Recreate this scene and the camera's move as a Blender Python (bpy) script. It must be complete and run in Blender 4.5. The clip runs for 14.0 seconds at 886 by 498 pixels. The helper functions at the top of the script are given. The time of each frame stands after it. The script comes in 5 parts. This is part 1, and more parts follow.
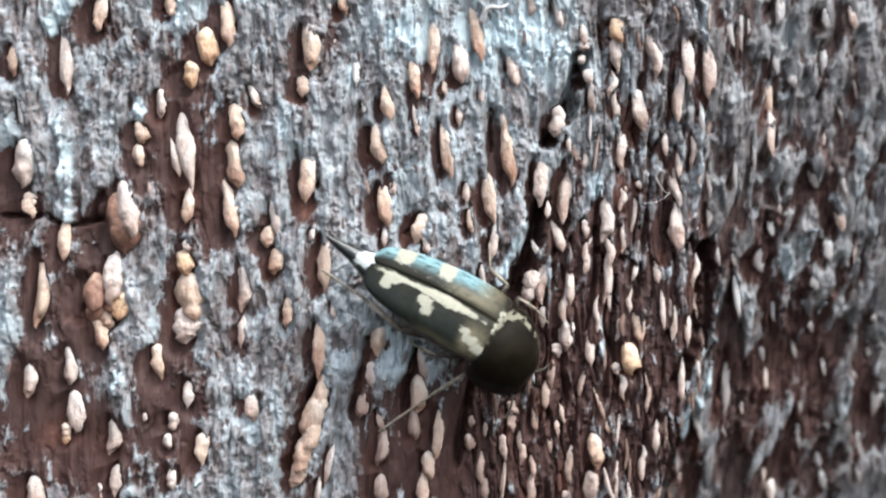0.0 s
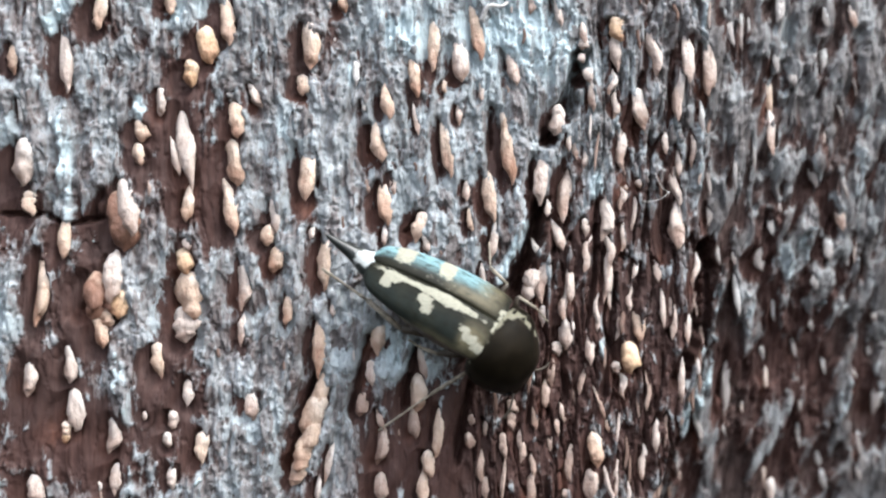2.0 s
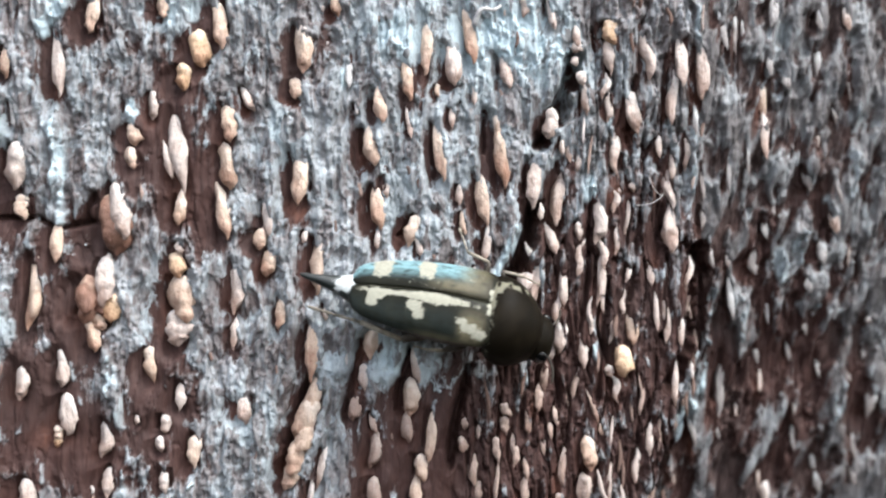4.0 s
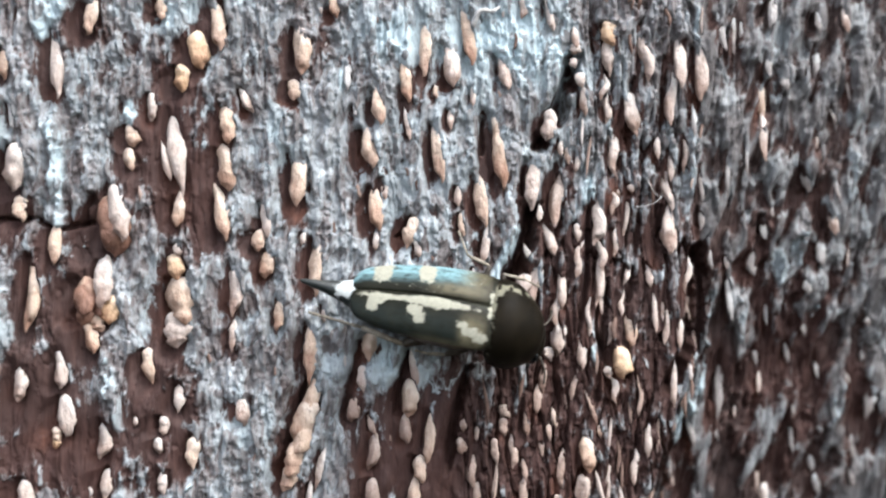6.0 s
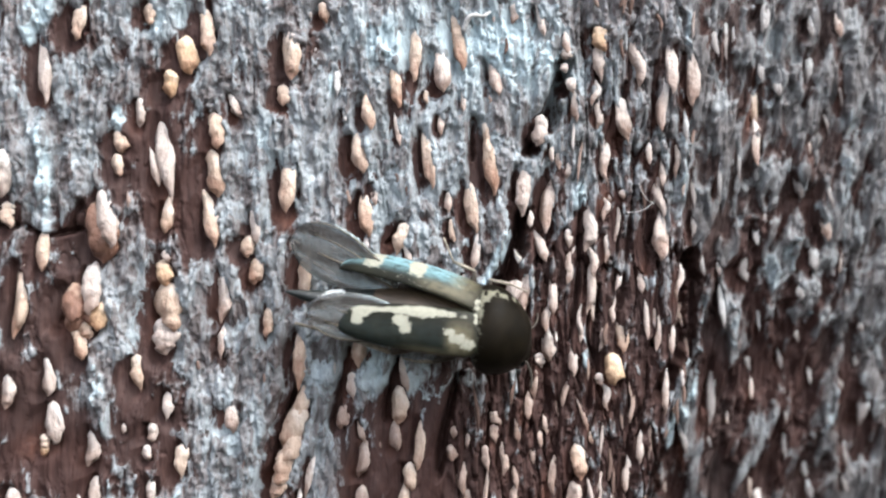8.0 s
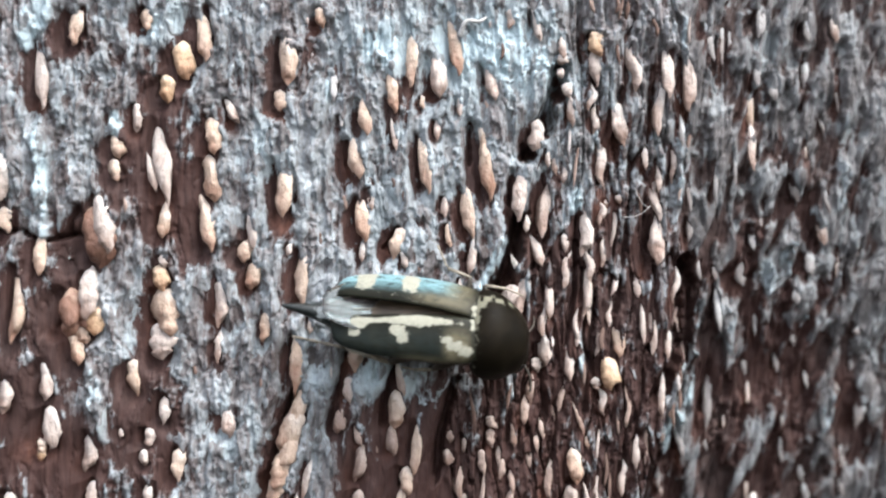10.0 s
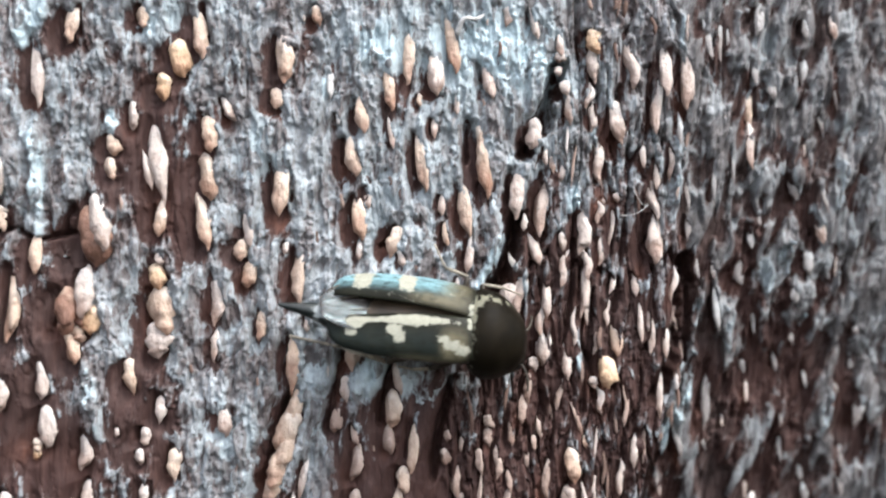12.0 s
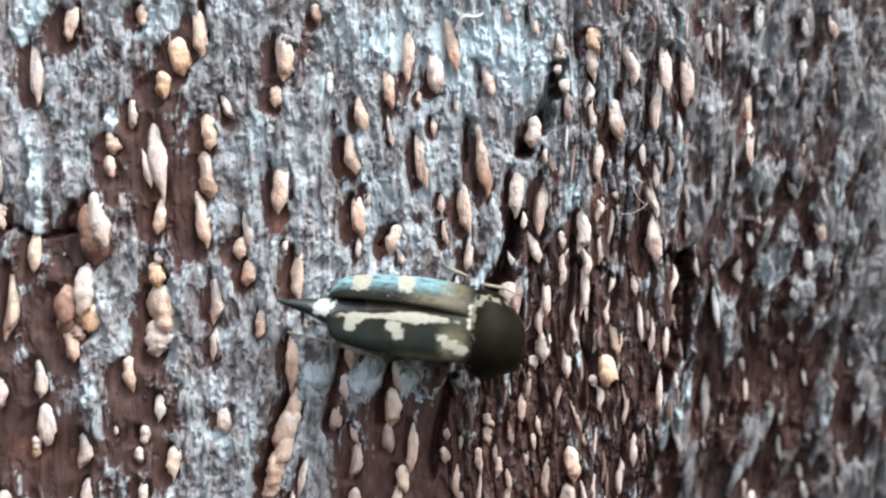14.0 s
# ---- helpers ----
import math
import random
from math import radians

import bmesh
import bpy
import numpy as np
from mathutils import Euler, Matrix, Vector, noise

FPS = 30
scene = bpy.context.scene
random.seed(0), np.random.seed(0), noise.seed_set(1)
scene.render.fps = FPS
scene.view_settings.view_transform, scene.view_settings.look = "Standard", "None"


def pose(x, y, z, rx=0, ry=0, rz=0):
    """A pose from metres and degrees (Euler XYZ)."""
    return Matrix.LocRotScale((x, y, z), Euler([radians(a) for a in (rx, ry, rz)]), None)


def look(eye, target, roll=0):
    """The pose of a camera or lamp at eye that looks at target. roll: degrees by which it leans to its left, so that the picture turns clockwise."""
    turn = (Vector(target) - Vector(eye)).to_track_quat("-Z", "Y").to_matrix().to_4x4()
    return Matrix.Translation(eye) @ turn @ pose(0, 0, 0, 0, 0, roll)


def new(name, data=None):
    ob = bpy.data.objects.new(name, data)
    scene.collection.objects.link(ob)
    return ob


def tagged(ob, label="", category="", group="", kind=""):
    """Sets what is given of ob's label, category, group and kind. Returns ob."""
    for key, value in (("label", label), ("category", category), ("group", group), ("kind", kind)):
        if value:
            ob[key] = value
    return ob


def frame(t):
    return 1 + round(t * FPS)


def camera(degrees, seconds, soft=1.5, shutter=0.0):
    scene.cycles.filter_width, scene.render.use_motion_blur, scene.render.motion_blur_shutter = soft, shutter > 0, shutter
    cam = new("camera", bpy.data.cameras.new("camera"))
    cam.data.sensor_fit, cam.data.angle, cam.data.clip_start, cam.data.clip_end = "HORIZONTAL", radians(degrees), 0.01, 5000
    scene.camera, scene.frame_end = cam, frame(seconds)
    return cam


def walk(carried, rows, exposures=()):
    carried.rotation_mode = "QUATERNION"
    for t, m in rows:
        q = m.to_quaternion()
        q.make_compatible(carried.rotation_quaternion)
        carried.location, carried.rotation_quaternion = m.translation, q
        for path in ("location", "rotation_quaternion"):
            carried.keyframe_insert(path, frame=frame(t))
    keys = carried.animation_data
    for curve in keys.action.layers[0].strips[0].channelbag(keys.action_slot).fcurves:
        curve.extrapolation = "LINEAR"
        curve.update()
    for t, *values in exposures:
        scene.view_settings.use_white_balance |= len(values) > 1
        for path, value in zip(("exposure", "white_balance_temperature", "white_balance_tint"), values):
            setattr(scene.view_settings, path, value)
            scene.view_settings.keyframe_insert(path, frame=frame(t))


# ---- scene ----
# A flower beetle on the weathered, fibre-studded face of an upright trunk, seen from a hand's width.
MM = 0.001
HIGH = 15.0          # height of the middle of the view above the trunk piece's foot, mm

# ---- camera ----
cam = camera(40.0, 14.0, soft=2.3)
cam.data.dof.use_dof = True
cam.data.dof.focus_distance = 42.8 * MM
cam.data.dof.aperture_fstop = 42.0
PATH = [
    (0, pose(0.000 * MM, -43.080 * MM, 15.000 * MM, 90)),
    (0.5, pose(0.031 * MM, -43.060 * MM, 14.975 * MM, 90)),
    (1, pose(0.075 * MM, -43.039 * MM, 14.985 * MM, 90)),
    (1.5, pose(0.028 * MM, -43.086 * MM, 14.947 * MM, 90)),
    (2, pose(0.000 * MM, -43.072 * MM, 14.946 * MM, 90)),
    (2.5, pose(0.044 * MM, -43.003 * MM, 14.924 * MM, 90)),
    (3, pose(0.136 * MM, -43.013 * MM, 14.960 * MM, 90)),
    (5.5, pose(0.291 * MM, -43.018 * MM, 15.170 * MM, 90)),
    (6, pose(0.300 * MM, -43.001 * MM, 15.127 * MM, 90)),
    (6.5, pose(0.296 * MM, -43.013 * MM, 15.180 * MM, 90)),
    (7, pose(0.477 * MM, -42.969 * MM, 15.281 * MM, 90)),
    (7.5, pose(0.500 * MM, -42.904 * MM, 15.255 * MM, 90)),
    (8, pose(0.643 * MM, -42.793 * MM, 15.343 * MM, 90)),
    (10.5, pose(0.789 * MM, -42.887 * MM, 15.517 * MM, 90)),
    (11, pose(0.811 * MM, -42.779 * MM, 15.426 * MM, 90)),
    (11.5, pose(0.800 * MM, -42.816 * MM, 15.457 * MM, 90)),
    (12, pose(0.870 * MM, -42.731 * MM, 15.461 * MM, 90)),
    (12.5, pose(0.830 * MM, -42.828 * MM, 15.450 * MM, 90)),
    (13, pose(0.814 * MM, -42.741 * MM, 15.404 * MM, 90)),
    (13.5, pose(0.850 * MM, -42.686 * MM, 15.378 * MM, 90)),
    (14, pose(0.889 * MM, -42.713 * MM, 15.405 * MM, 90)),
]
walk(cam, PATH)

# ---- sky and sun ----
SUN = Vector((0.48, -0.34, 0.95)).normalized()
world = bpy.data.worlds.new("sky")
scene.world = world
world.use_nodes = True
wn, wl = world.node_tree.nodes, world.node_tree.links
sky = wn.new("ShaderNodeTexSky")
sky.sky_type, sky.sun_disc = "NISHITA", False
sky.air_density, sky.dust_density, sky.ozone_density = 1.0, 3.0, 1.0
sky.sun_elevation = math.asin(SUN.z)
sky.sun_rotation = math.atan2(SUN.x, SUN.y)
wn["Background"].inputs["Strength"].default_value = 0.137
haze = wn.new("ShaderNodeHueSaturation")      # thin cloud takes most of the blue out
haze.inputs["Saturation"].default_value = 0.5
wl.new(sky.outputs["Color"], haze.inputs["Color"])
wl.new(haze.outputs["Color"], wn["Background"].inputs["Color"])
sun = new("sun", bpy.data.lights.new("sun", "SUN"))
sun.data.energy, sun.data.angle, sun.data.color = 0.88, radians(24), (0.925, 0.985, 1.0)
sun.matrix_world = look(SUN * 0.4, (0, 0, 0))
scene.view_settings.exposure = 1.72


# ---- materials ----
class Nodes:
    """A node material under construction."""

    def __init__(self, name, roughness=0.8, specular=0.3):
        self.mat = bpy.data.materials.new(name)
        self.mat.use_nodes = True
        self.tree = self.mat.node_tree
        self.shader = self.tree.nodes["Principled BSDF"]
        self.set("Roughness", roughness)
        self.set("Specular IOR Level", specular)
        self.place = self.tree.nodes.new("ShaderNodeTexCoord").outputs["Object"]

    def set(self, name, value):
        socket = self.shader.inputs[name]
        if hasattr(value, "links"):
            self.tree.links.new(value, socket)
        else:
            socket.default_value = value

    def node(self, kind, **inputs):
        n = self.tree.nodes.new(kind)
        for key, value in inputs.items():
            socket = n.inputs[key.replace("_", " ")]
            if hasattr(value, "links"):
                self.tree.links.new(value, socket)
            else:
                socket.default_value = value
        return n

    def stretched(self, x, y, z):
        """Object coordinates in millimetres, times x, y, z."""
        n = self.node("ShaderNodeMapping", Vector=self.place)
        n.inputs["Scale"].default_value = (x / MM, y / MM, z / MM)
        return n.outputs["Vector"]

    def noise(self, vector, scale=1.0, detail=4.0, rough=0.6):
        return self.node("ShaderNodeTexNoise", Vector=vector, Scale=scale, Detail=detail, Roughness=rough).outputs["Fac"]

    def cells(self, vector, scale):
        """A random value for each irregular cell."""
        n = self.node("ShaderNodeTexVoronoi", Vector=vector, Scale=scale)
        return self.node("ShaderNodeSeparateColor", Color=n.outputs["Color"]).outputs["Red"]

    def ramp(self, fac, *stops):
        n = self.node("ShaderNodeValToRGB", Fac=fac)
        e = n.color_ramp.elements
        while len(e) < len(stops):
            e.new(0.5)
        for item, (at, colour) in zip(e, stops):
            item.position, item.color = at, (*colour, 1)
        return n.outputs["Color"]

    def mix(self, fac, a, b, kind="MIX"):
        n = self.tree.nodes.new("ShaderNodeMix")
        n.data_type, n.blend_type = "RGBA", kind
        for socket, value in ((n.inputs[0], fac), (n.inputs[6], a), (n.inputs[7], b)):
            if hasattr(value, "links"):
                self.tree.links.new(value, socket)
            else:
                socket.default_value = value if isinstance(value, float) else (*value, 1)
        return n.outputs[2]

    def math(self, kind, a, b=0.0, c=0.0):
        n = self.tree.nodes.new("ShaderNodeMath")
        n.operation = kind
        for socket, value in zip(n.inputs, (a, b, c)):
            if hasattr(value, "links"):
                self.tree.links.new(value, socket)
            else:
                socket.default_value = value
        return n.outputs[0]

    def step(self, value, low, high):
        n = self.node("ShaderNodeMapRange", Value=value)
        n.interpolation_type = "SMOOTHSTEP"
        n.inputs["From Min"].default_value, n.inputs["From Max"].default_value = low, high
        return n.outputs["Result"]

    def attribute(self, name):
        n = self.tree.nodes.new("ShaderNodeAttribute")
        n.attribute_name = name
        return n.outputs["Fac"]

    def random(self):
        return self.tree.nodes.new("ShaderNodeObjectInfo").outputs["Random"]

    def island(self):
        return self.tree.nodes.new("ShaderNodeNewGeometry").outputs["Random Per Island"]

    def bump(self, height, strength=0.5, distance=0.05):
        n = self.node("ShaderNodeBump", Height=height, Strength=strength, Distance=distance * MM)
        self.set("Normal", n.outputs["Normal"])


def bark_material():
    """Red-brown fibrous wood under a broken, bleached grey skin of small flakes."""
    m = Nodes("weathered_wood", 0.78, 0.25)
    skin, dull = m.attribute("skin"), m.attribute("dull")
    warp = m.node("ShaderNodeTexNoise", Vector=m.stretched(1.5, 1.5, 0.8), Scale=1.0, Detail=3.0).outputs["Color"]
    bent = m.node("ShaderNodeVectorMath", **{"Vector": m.stretched(1.0, 1.0, 0.50)})
    bent.operation = "ADD"
    m.tree.links.new(warp, bent.inputs[1])
    bent = bent.outputs[0]
    plate, chip = m.cells(bent, 2.3), m.cells(bent, 5.4)
    fine = m.noise(bent, 4.0, 3, 0.58)
    grain = m.noise(m.stretched(5.0, 5.0, 0.42), 1.0, 4, 0.6)
    wide = m.noise(m.stretched(0.30, 0.30, 0.18), 1.0, 3, 0.55)
    # wood: dark red-brown, in places rust
    brown = m.ramp(grain, (0.25, (0.030, 0.0140, 0.0118)), (0.5, (0.053, 0.0258, 0.0218)), (0.78, (0.092, 0.050, 0.043)))
    dusty = m.mix(m.step(wide, 0.42, 0.62), brown, m.ramp(grain, (0.3, (0.046, 0.034, 0.031)), (0.7, (0.105, 0.082, 0.077))))
    wood = m.mix(m.math("ADD", m.math("MULTIPLY", dull, 0.45), 0.15), brown, dusty)
    wood = m.mix(m.attribute("rust"), wood, m.ramp(fine, (0.35, (0.070, 0.025, 0.016)), (0.65, (0.135, 0.056, 0.038))))
    # skin: each small flake with its own grey
    tone = m.math("ADD", m.math("MULTIPLY", plate, 0.42), m.math("ADD", m.math("MULTIPLY", chip, 0.26), m.math("MULTIPLY", m.math("SUBTRACT", fine, 0.32), 0.9)))
    grey = m.ramp(tone, (0.20, (0.105, 0.084, 0.080)), (0.34, (0.178, 0.162, 0.160)), (0.52, (0.223, 0.223, 0.228)), (0.68, (0.285, 0.303, 0.314)), (0.88, (0.405, 0.452, 0.474)))
    rosy = m.mix(m.step(m.noise(m.stretched(0.45, 0.45, 0.22), 1.0, 3, 0.5), 0.44, 0.62), grey, (1.0, 0.945, 0.935), "MULTIPLY")
    broad = m.noise(m.stretched(0.95, 0.95, 0.50), 1.0, 4, 0.6)
    rosy = m.mix(1.0, rosy, m.ramp(broad, (0.30, (0.66, 0.63, 0.62)), (0.50, (1.0, 1.0, 1.0)), (0.68, (1.22, 1.25, 1.27))), "MULTIPLY")
    fleck = m.step(m.math("ADD", m.math("MULTIPLY", plate, 0.5), m.math("MULTIPLY", fine, 0.7)), 0.42, 0.66)
    bleach = m.math("MULTIPLY", m.attribute("bleach"), m.math("ADD", m.math("MULTIPLY", fleck, 0.70), 0.22))
    pale = m.mix(bleach, rosy, (0.50, 0.61, 0.65))
    worn_flat = m.ramp(m.math("ADD", m.math("MULTIPLY", broad, 0.75), m.math("MULTIPLY", tone, 0.25)), (0.28, (0.056, 0.048, 0.046)), (0.48, (0.142, 0.132, 0.131)), (0.64, (0.262, 0.268, 0.272)))
    pale = m.mix(m.math("MULTIPLY", dull, m.math("SUBTRACT", 0.85, m.math("MULTIPLY", m.attribute("bleach"), 0.7))), pale, worn_flat)
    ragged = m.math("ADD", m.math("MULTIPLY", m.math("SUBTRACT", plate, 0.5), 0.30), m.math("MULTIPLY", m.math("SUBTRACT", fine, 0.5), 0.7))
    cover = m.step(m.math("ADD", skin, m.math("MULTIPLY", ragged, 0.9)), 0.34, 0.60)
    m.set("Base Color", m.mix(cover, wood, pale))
    m.set("Roughness", m.ramp(fine, (0.3, (0.55,) * 3), (0.7, (0.8,) * 3)))
    crust = m.math("ADD", m.math("MULTIPLY", plate, 0.55), m.math("ADD", m.math("MULTIPLY", chip, 0.20), m.math("MULTIPLY", fine, 0.45)))
    relief = m.math("ADD", m.math("MULTIPLY", m.math("MULTIPLY", crust, cover), m.math("SUBTRACT", 1.0, m.math("MULTIPLY", dull, 0.72))), m.math("MULTIPLY", grain, m.math("SUBTRACT", 0.22, m.math("MULTIPLY", dull, 0.12))))
    m.bump(relief, 0.52, 0.14)
    return m.mat


def fibre_material(name, core, rind_shade, tip_light):
    """The end of a fibre bundle: hard, mottled, a little waxy, pale at its tip and raw at its broken foot; light from
    the upper right is painted in.
    """
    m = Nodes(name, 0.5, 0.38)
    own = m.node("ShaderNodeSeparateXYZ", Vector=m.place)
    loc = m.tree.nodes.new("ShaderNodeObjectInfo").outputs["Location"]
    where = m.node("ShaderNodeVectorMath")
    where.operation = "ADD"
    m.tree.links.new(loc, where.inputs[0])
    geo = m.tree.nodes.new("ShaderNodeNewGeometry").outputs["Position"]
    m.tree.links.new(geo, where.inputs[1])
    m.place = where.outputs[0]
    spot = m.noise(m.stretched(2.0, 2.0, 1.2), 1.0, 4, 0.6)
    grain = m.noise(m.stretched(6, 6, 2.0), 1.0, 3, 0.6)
    # paler up and right, browner down and left: painted light and shade over weathering
    lit_side = m.math("ADD", m.math("MULTIPLY", own.outputs["X"], 0.45), m.math("MULTIPLY", m.math("SUBTRACT", spot, 0.5), 1.5))
    high = m.math("ADD", own.outputs["Z"], lit_side)
    base = m.mix(m.math("MULTIPLY", m.step(high, 0.08, 0.48), 0.9), core, tip_light)
    base = m.mix(m.math("MULTIPLY", m.math("SUBTRACT", 1.0, m.step(high, -0.52, 0.04)), 0.85), base, rind_shade)
    base = m.mix(m.math("MULTIPLY", m.step(grain, 0.54, 0.70), 0.45), base, tuple(c * 0.7 for c in rind_shade))
    m.set("Base Color", m.mix(m.math("MULTIPLY", m.random(), 0.22), base, tip_light))
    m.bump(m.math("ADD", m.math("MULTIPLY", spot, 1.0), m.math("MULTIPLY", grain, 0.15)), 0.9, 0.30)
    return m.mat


def splinter_material():
    m = Nodes("loose_fibres", 0.7, 0.25)
    tone = m.ramp(m.island(), (0.0, (0.09, 0.050, 0.038)), (0.4, (0.22, 0.145, 0.117)), (0.75, (0.42, 0.31, 0.26)), (1.0, (0.60, 0.55, 0.52)))
    grain = m.noise(m.stretched(9, 9, 3), 1.0, 4, 0.65)
    m.set("Base Color", m.mix(m.step(grain, 0.5, 0.75), tone, (0.22, 0.14, 0.11)))
    m.bump(grain, 0.6, 0.06)
    return m.mat


def chitin_material(name, base, rough=0.38, marks=None, gloss=0.5, coat=0.0, sheen=0.0, sky_tint=None):
    """Black cuticle under short hair; the attribute "mark" carries the pale hair spots."""
    m = Nodes(name, rough, gloss)
    m.set("Coat Weight", coat)
    m.set("Coat Roughness", 0.2)
    m.set("Sheen Weight", sheen)
    m.set("Sheen Roughness", 0.28)
    m.set("Sheen Tint", (0.75, 0.95, 1.0, 1.0))
    hair = m.noise(m.stretched(9, 26, 26), 1.0, 3, 0.6)
    wide = m.noise(m.stretched(1.2, 1.2, 1.2), 1.0, 3, 0.5)
    colour = m.mix(m.step(wide, 0.4, 0.7), base, tuple(c * 1.7 for c in base))
    if sky_tint:
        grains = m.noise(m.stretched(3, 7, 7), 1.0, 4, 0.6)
        # teal that paints the sky's reflection into the base colour
        colour = m.mix(m.math("MULTIPLY", m.attribute("sky_sheen"), m.step(grains, 0.22, 0.60)), colour, sky_tint)
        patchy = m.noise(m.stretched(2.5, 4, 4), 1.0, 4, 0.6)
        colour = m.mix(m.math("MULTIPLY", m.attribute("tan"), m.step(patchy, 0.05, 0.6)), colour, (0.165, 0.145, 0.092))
    if marks:
        edge = m.math("ADD", m.attribute("mark"), m.math("MULTIPLY", m.math("SUBTRACT", m.noise(m.stretched(4, 7, 7), 1.0, 5, 0.7), 0.5), 2.0))
        on = m.step(edge, 0.36, 0.64)
        pale = m.mix(m.step(hair, 0.35, 0.7), marks, tuple(c * 0.7 for c in marks))
        colour = m.mix(on, colour, pale)
        m.set("Roughness", m.mix(on, (rough,) * 3, (0.75,) * 3))
    m.set("Base Color", colour)
    m.bump(hair, 0.35, 0.03)
    return m.mat


def wing_material():
    m = Nodes("wing_film", 0.26, 0.65)
    m.set("IOR", 1.65)
    m.set("Specular Tint", (0.72, 0.94, 1.0, 1.0))
    fold = m.noise(m.stretched(1.2, 5, 5), 1.0, 3, 0.5)
    m.set("Base Color", m.ramp(fold, (0.3, (0.062, 0.052, 0.046)), (0.7, (0.125, 0.110, 0.100))))
    m.set("Alpha", m.ramp(fold, (0.3, (0.58,) * 3), (0.7, (0.88,) * 3)))
    m.bump(fold, 0.4, 0.10)
    return m.mat


def plain_material(name, colour, rough=0.5):
    m = Nodes(name, rough, 0.4)
    n = m.noise(m.stretched(6, 6, 6), 1.0, 3, 0.6)
    m.set("Base Color", m.mix(m.step(n, 0.35, 0.7), colour, tuple(c * 0.55 for c in colour)))
    m.bump(n, 0.4, 0.04)
    return m.mat


BARK = bark_material()
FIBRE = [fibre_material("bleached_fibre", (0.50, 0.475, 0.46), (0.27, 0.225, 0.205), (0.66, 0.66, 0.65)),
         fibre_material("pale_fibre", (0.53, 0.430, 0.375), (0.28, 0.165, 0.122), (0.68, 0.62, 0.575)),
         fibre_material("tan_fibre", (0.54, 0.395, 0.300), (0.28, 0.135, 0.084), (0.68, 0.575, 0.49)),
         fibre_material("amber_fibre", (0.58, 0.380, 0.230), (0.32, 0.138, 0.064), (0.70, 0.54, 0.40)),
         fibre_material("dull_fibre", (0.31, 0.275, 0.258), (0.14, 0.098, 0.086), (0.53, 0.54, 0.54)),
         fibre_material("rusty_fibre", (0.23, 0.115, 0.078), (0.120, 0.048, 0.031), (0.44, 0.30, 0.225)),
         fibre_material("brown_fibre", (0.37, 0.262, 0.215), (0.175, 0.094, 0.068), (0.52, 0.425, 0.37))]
SPLINTER = splinter_material()
HAIR_PALE = (0.385, 0.375, 0.300)
BLACK = chitin_material("black_cuticle", (0.0075, 0.0058, 0.0036), 0.42, (0.22, 0.21, 0.155), 0.045)
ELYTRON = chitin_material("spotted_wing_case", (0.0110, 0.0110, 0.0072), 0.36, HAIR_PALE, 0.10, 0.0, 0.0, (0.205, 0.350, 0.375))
SPIKE = chitin_material("black_spike", (0.010, 0.013, 0.012), 0.3, (0.52, 0.55, 0.54))
ABDOMEN = chitin_material("brown_abdomen", (0.040, 0.028, 0.018), 0.4)
LEG = plain_material("dark_leg", (0.05, 0.038, 0.026), 0.45)
SHIN = plain_material("pale_shin", (0.36, 0.31, 0.24), 0.5)
EYE = plain_material("eye", (0.008, 0.008, 0.008), 0.2)
WING = wing_material()
VEIN = plain_material("wing_vein", (0.16, 0.13, 0.09), 0.4)
THREAD = plain_material("thread", (0.62, 0.60, 0.58), 0.6)


# ---- helpers for shapes, in millimetres ----
def mesh_of(name, verts, faces, material, smooth=True, scale=MM, **attributes):
    me = bpy.data.meshes.new(name)
    v = np.asarray(verts, dtype=np.float64) * scale
    me.from_pydata(v.tolist() if len(v) < 20000 else v, [], faces)
    me.materials.append(material)
    if smooth:
        me.polygons.foreach_set("use_smooth", np.ones(len(me.polygons), dtype=bool))
    for key, values in attributes.items():
        me.attributes.new(key, "FLOAT", "POINT").data.foreach_set("value", np.asarray(values, dtype=np.float32))
    me.update()
    return me


def part(name, me, parent, label="", at=None):
    ob = new(name, me)
    ob.parent = parent
    if at is not None:
        ob.matrix_basis = at
    if label:
        tagged(ob, label)
    return ob


def ring_faces(rings, around):
    f = []
    for i in range(rings - 1):
        for j in range(around):
            k = (j + 1) % around
            f.append((i * around + j, i * around + k, (i + 1) * around + k, (i + 1) * around + j))
    f.append(tuple(reversed(range(around))))
    f.append(tuple(range((rings - 1) * around, rings * around)))
    return f


def tube(points, radii, around=8):
    """A round tube through the points."""
    verts, n = [], len(points)
    pts = [Vector(p) for p in points]
    for i, p in enumerate(pts):
        d = (pts[min(i + 1, n - 1)] - pts[max(i - 1, 0)]).normalized()
        a = d.orthogonal().normalized() if i == 0 else (a - d * a.dot(d)).normalized()
        b = d.cross(a)
        for j in range(around):
            t = 2 * math.pi * j / around
            verts.append(p + (a * math.cos(t) + b * math.sin(t)) * radii[i])
    return [tuple(v) for v in verts], ring_faces(n, around)


def bowed(points, steps=5):
    """A smooth line through the points (Catmull-Rom)."""
    p = [Vector(q) for q in points]
    p = [p[0] * 2 - p[1]] + p + [p[-1] * 2 - p[-2]]
    out = []
    for i in range(1, len(p) - 2):
        for s in range(steps):
            t = s / steps
            a, b, c, d = p[i - 1], p[i], p[i + 1], p[i + 2]
            out.append(0.5 * (2 * b + (c - a) * t + (2 * a - 5 * b + 4 * c - d) * t * t + (3 * b - a - 3 * c + d) * t ** 3))
    return out + [p[-2]]


# ---- the trunk's relief ----
GRAD = np.random.RandomState(3).uniform(0, 2 * math.pi, (256, 256))


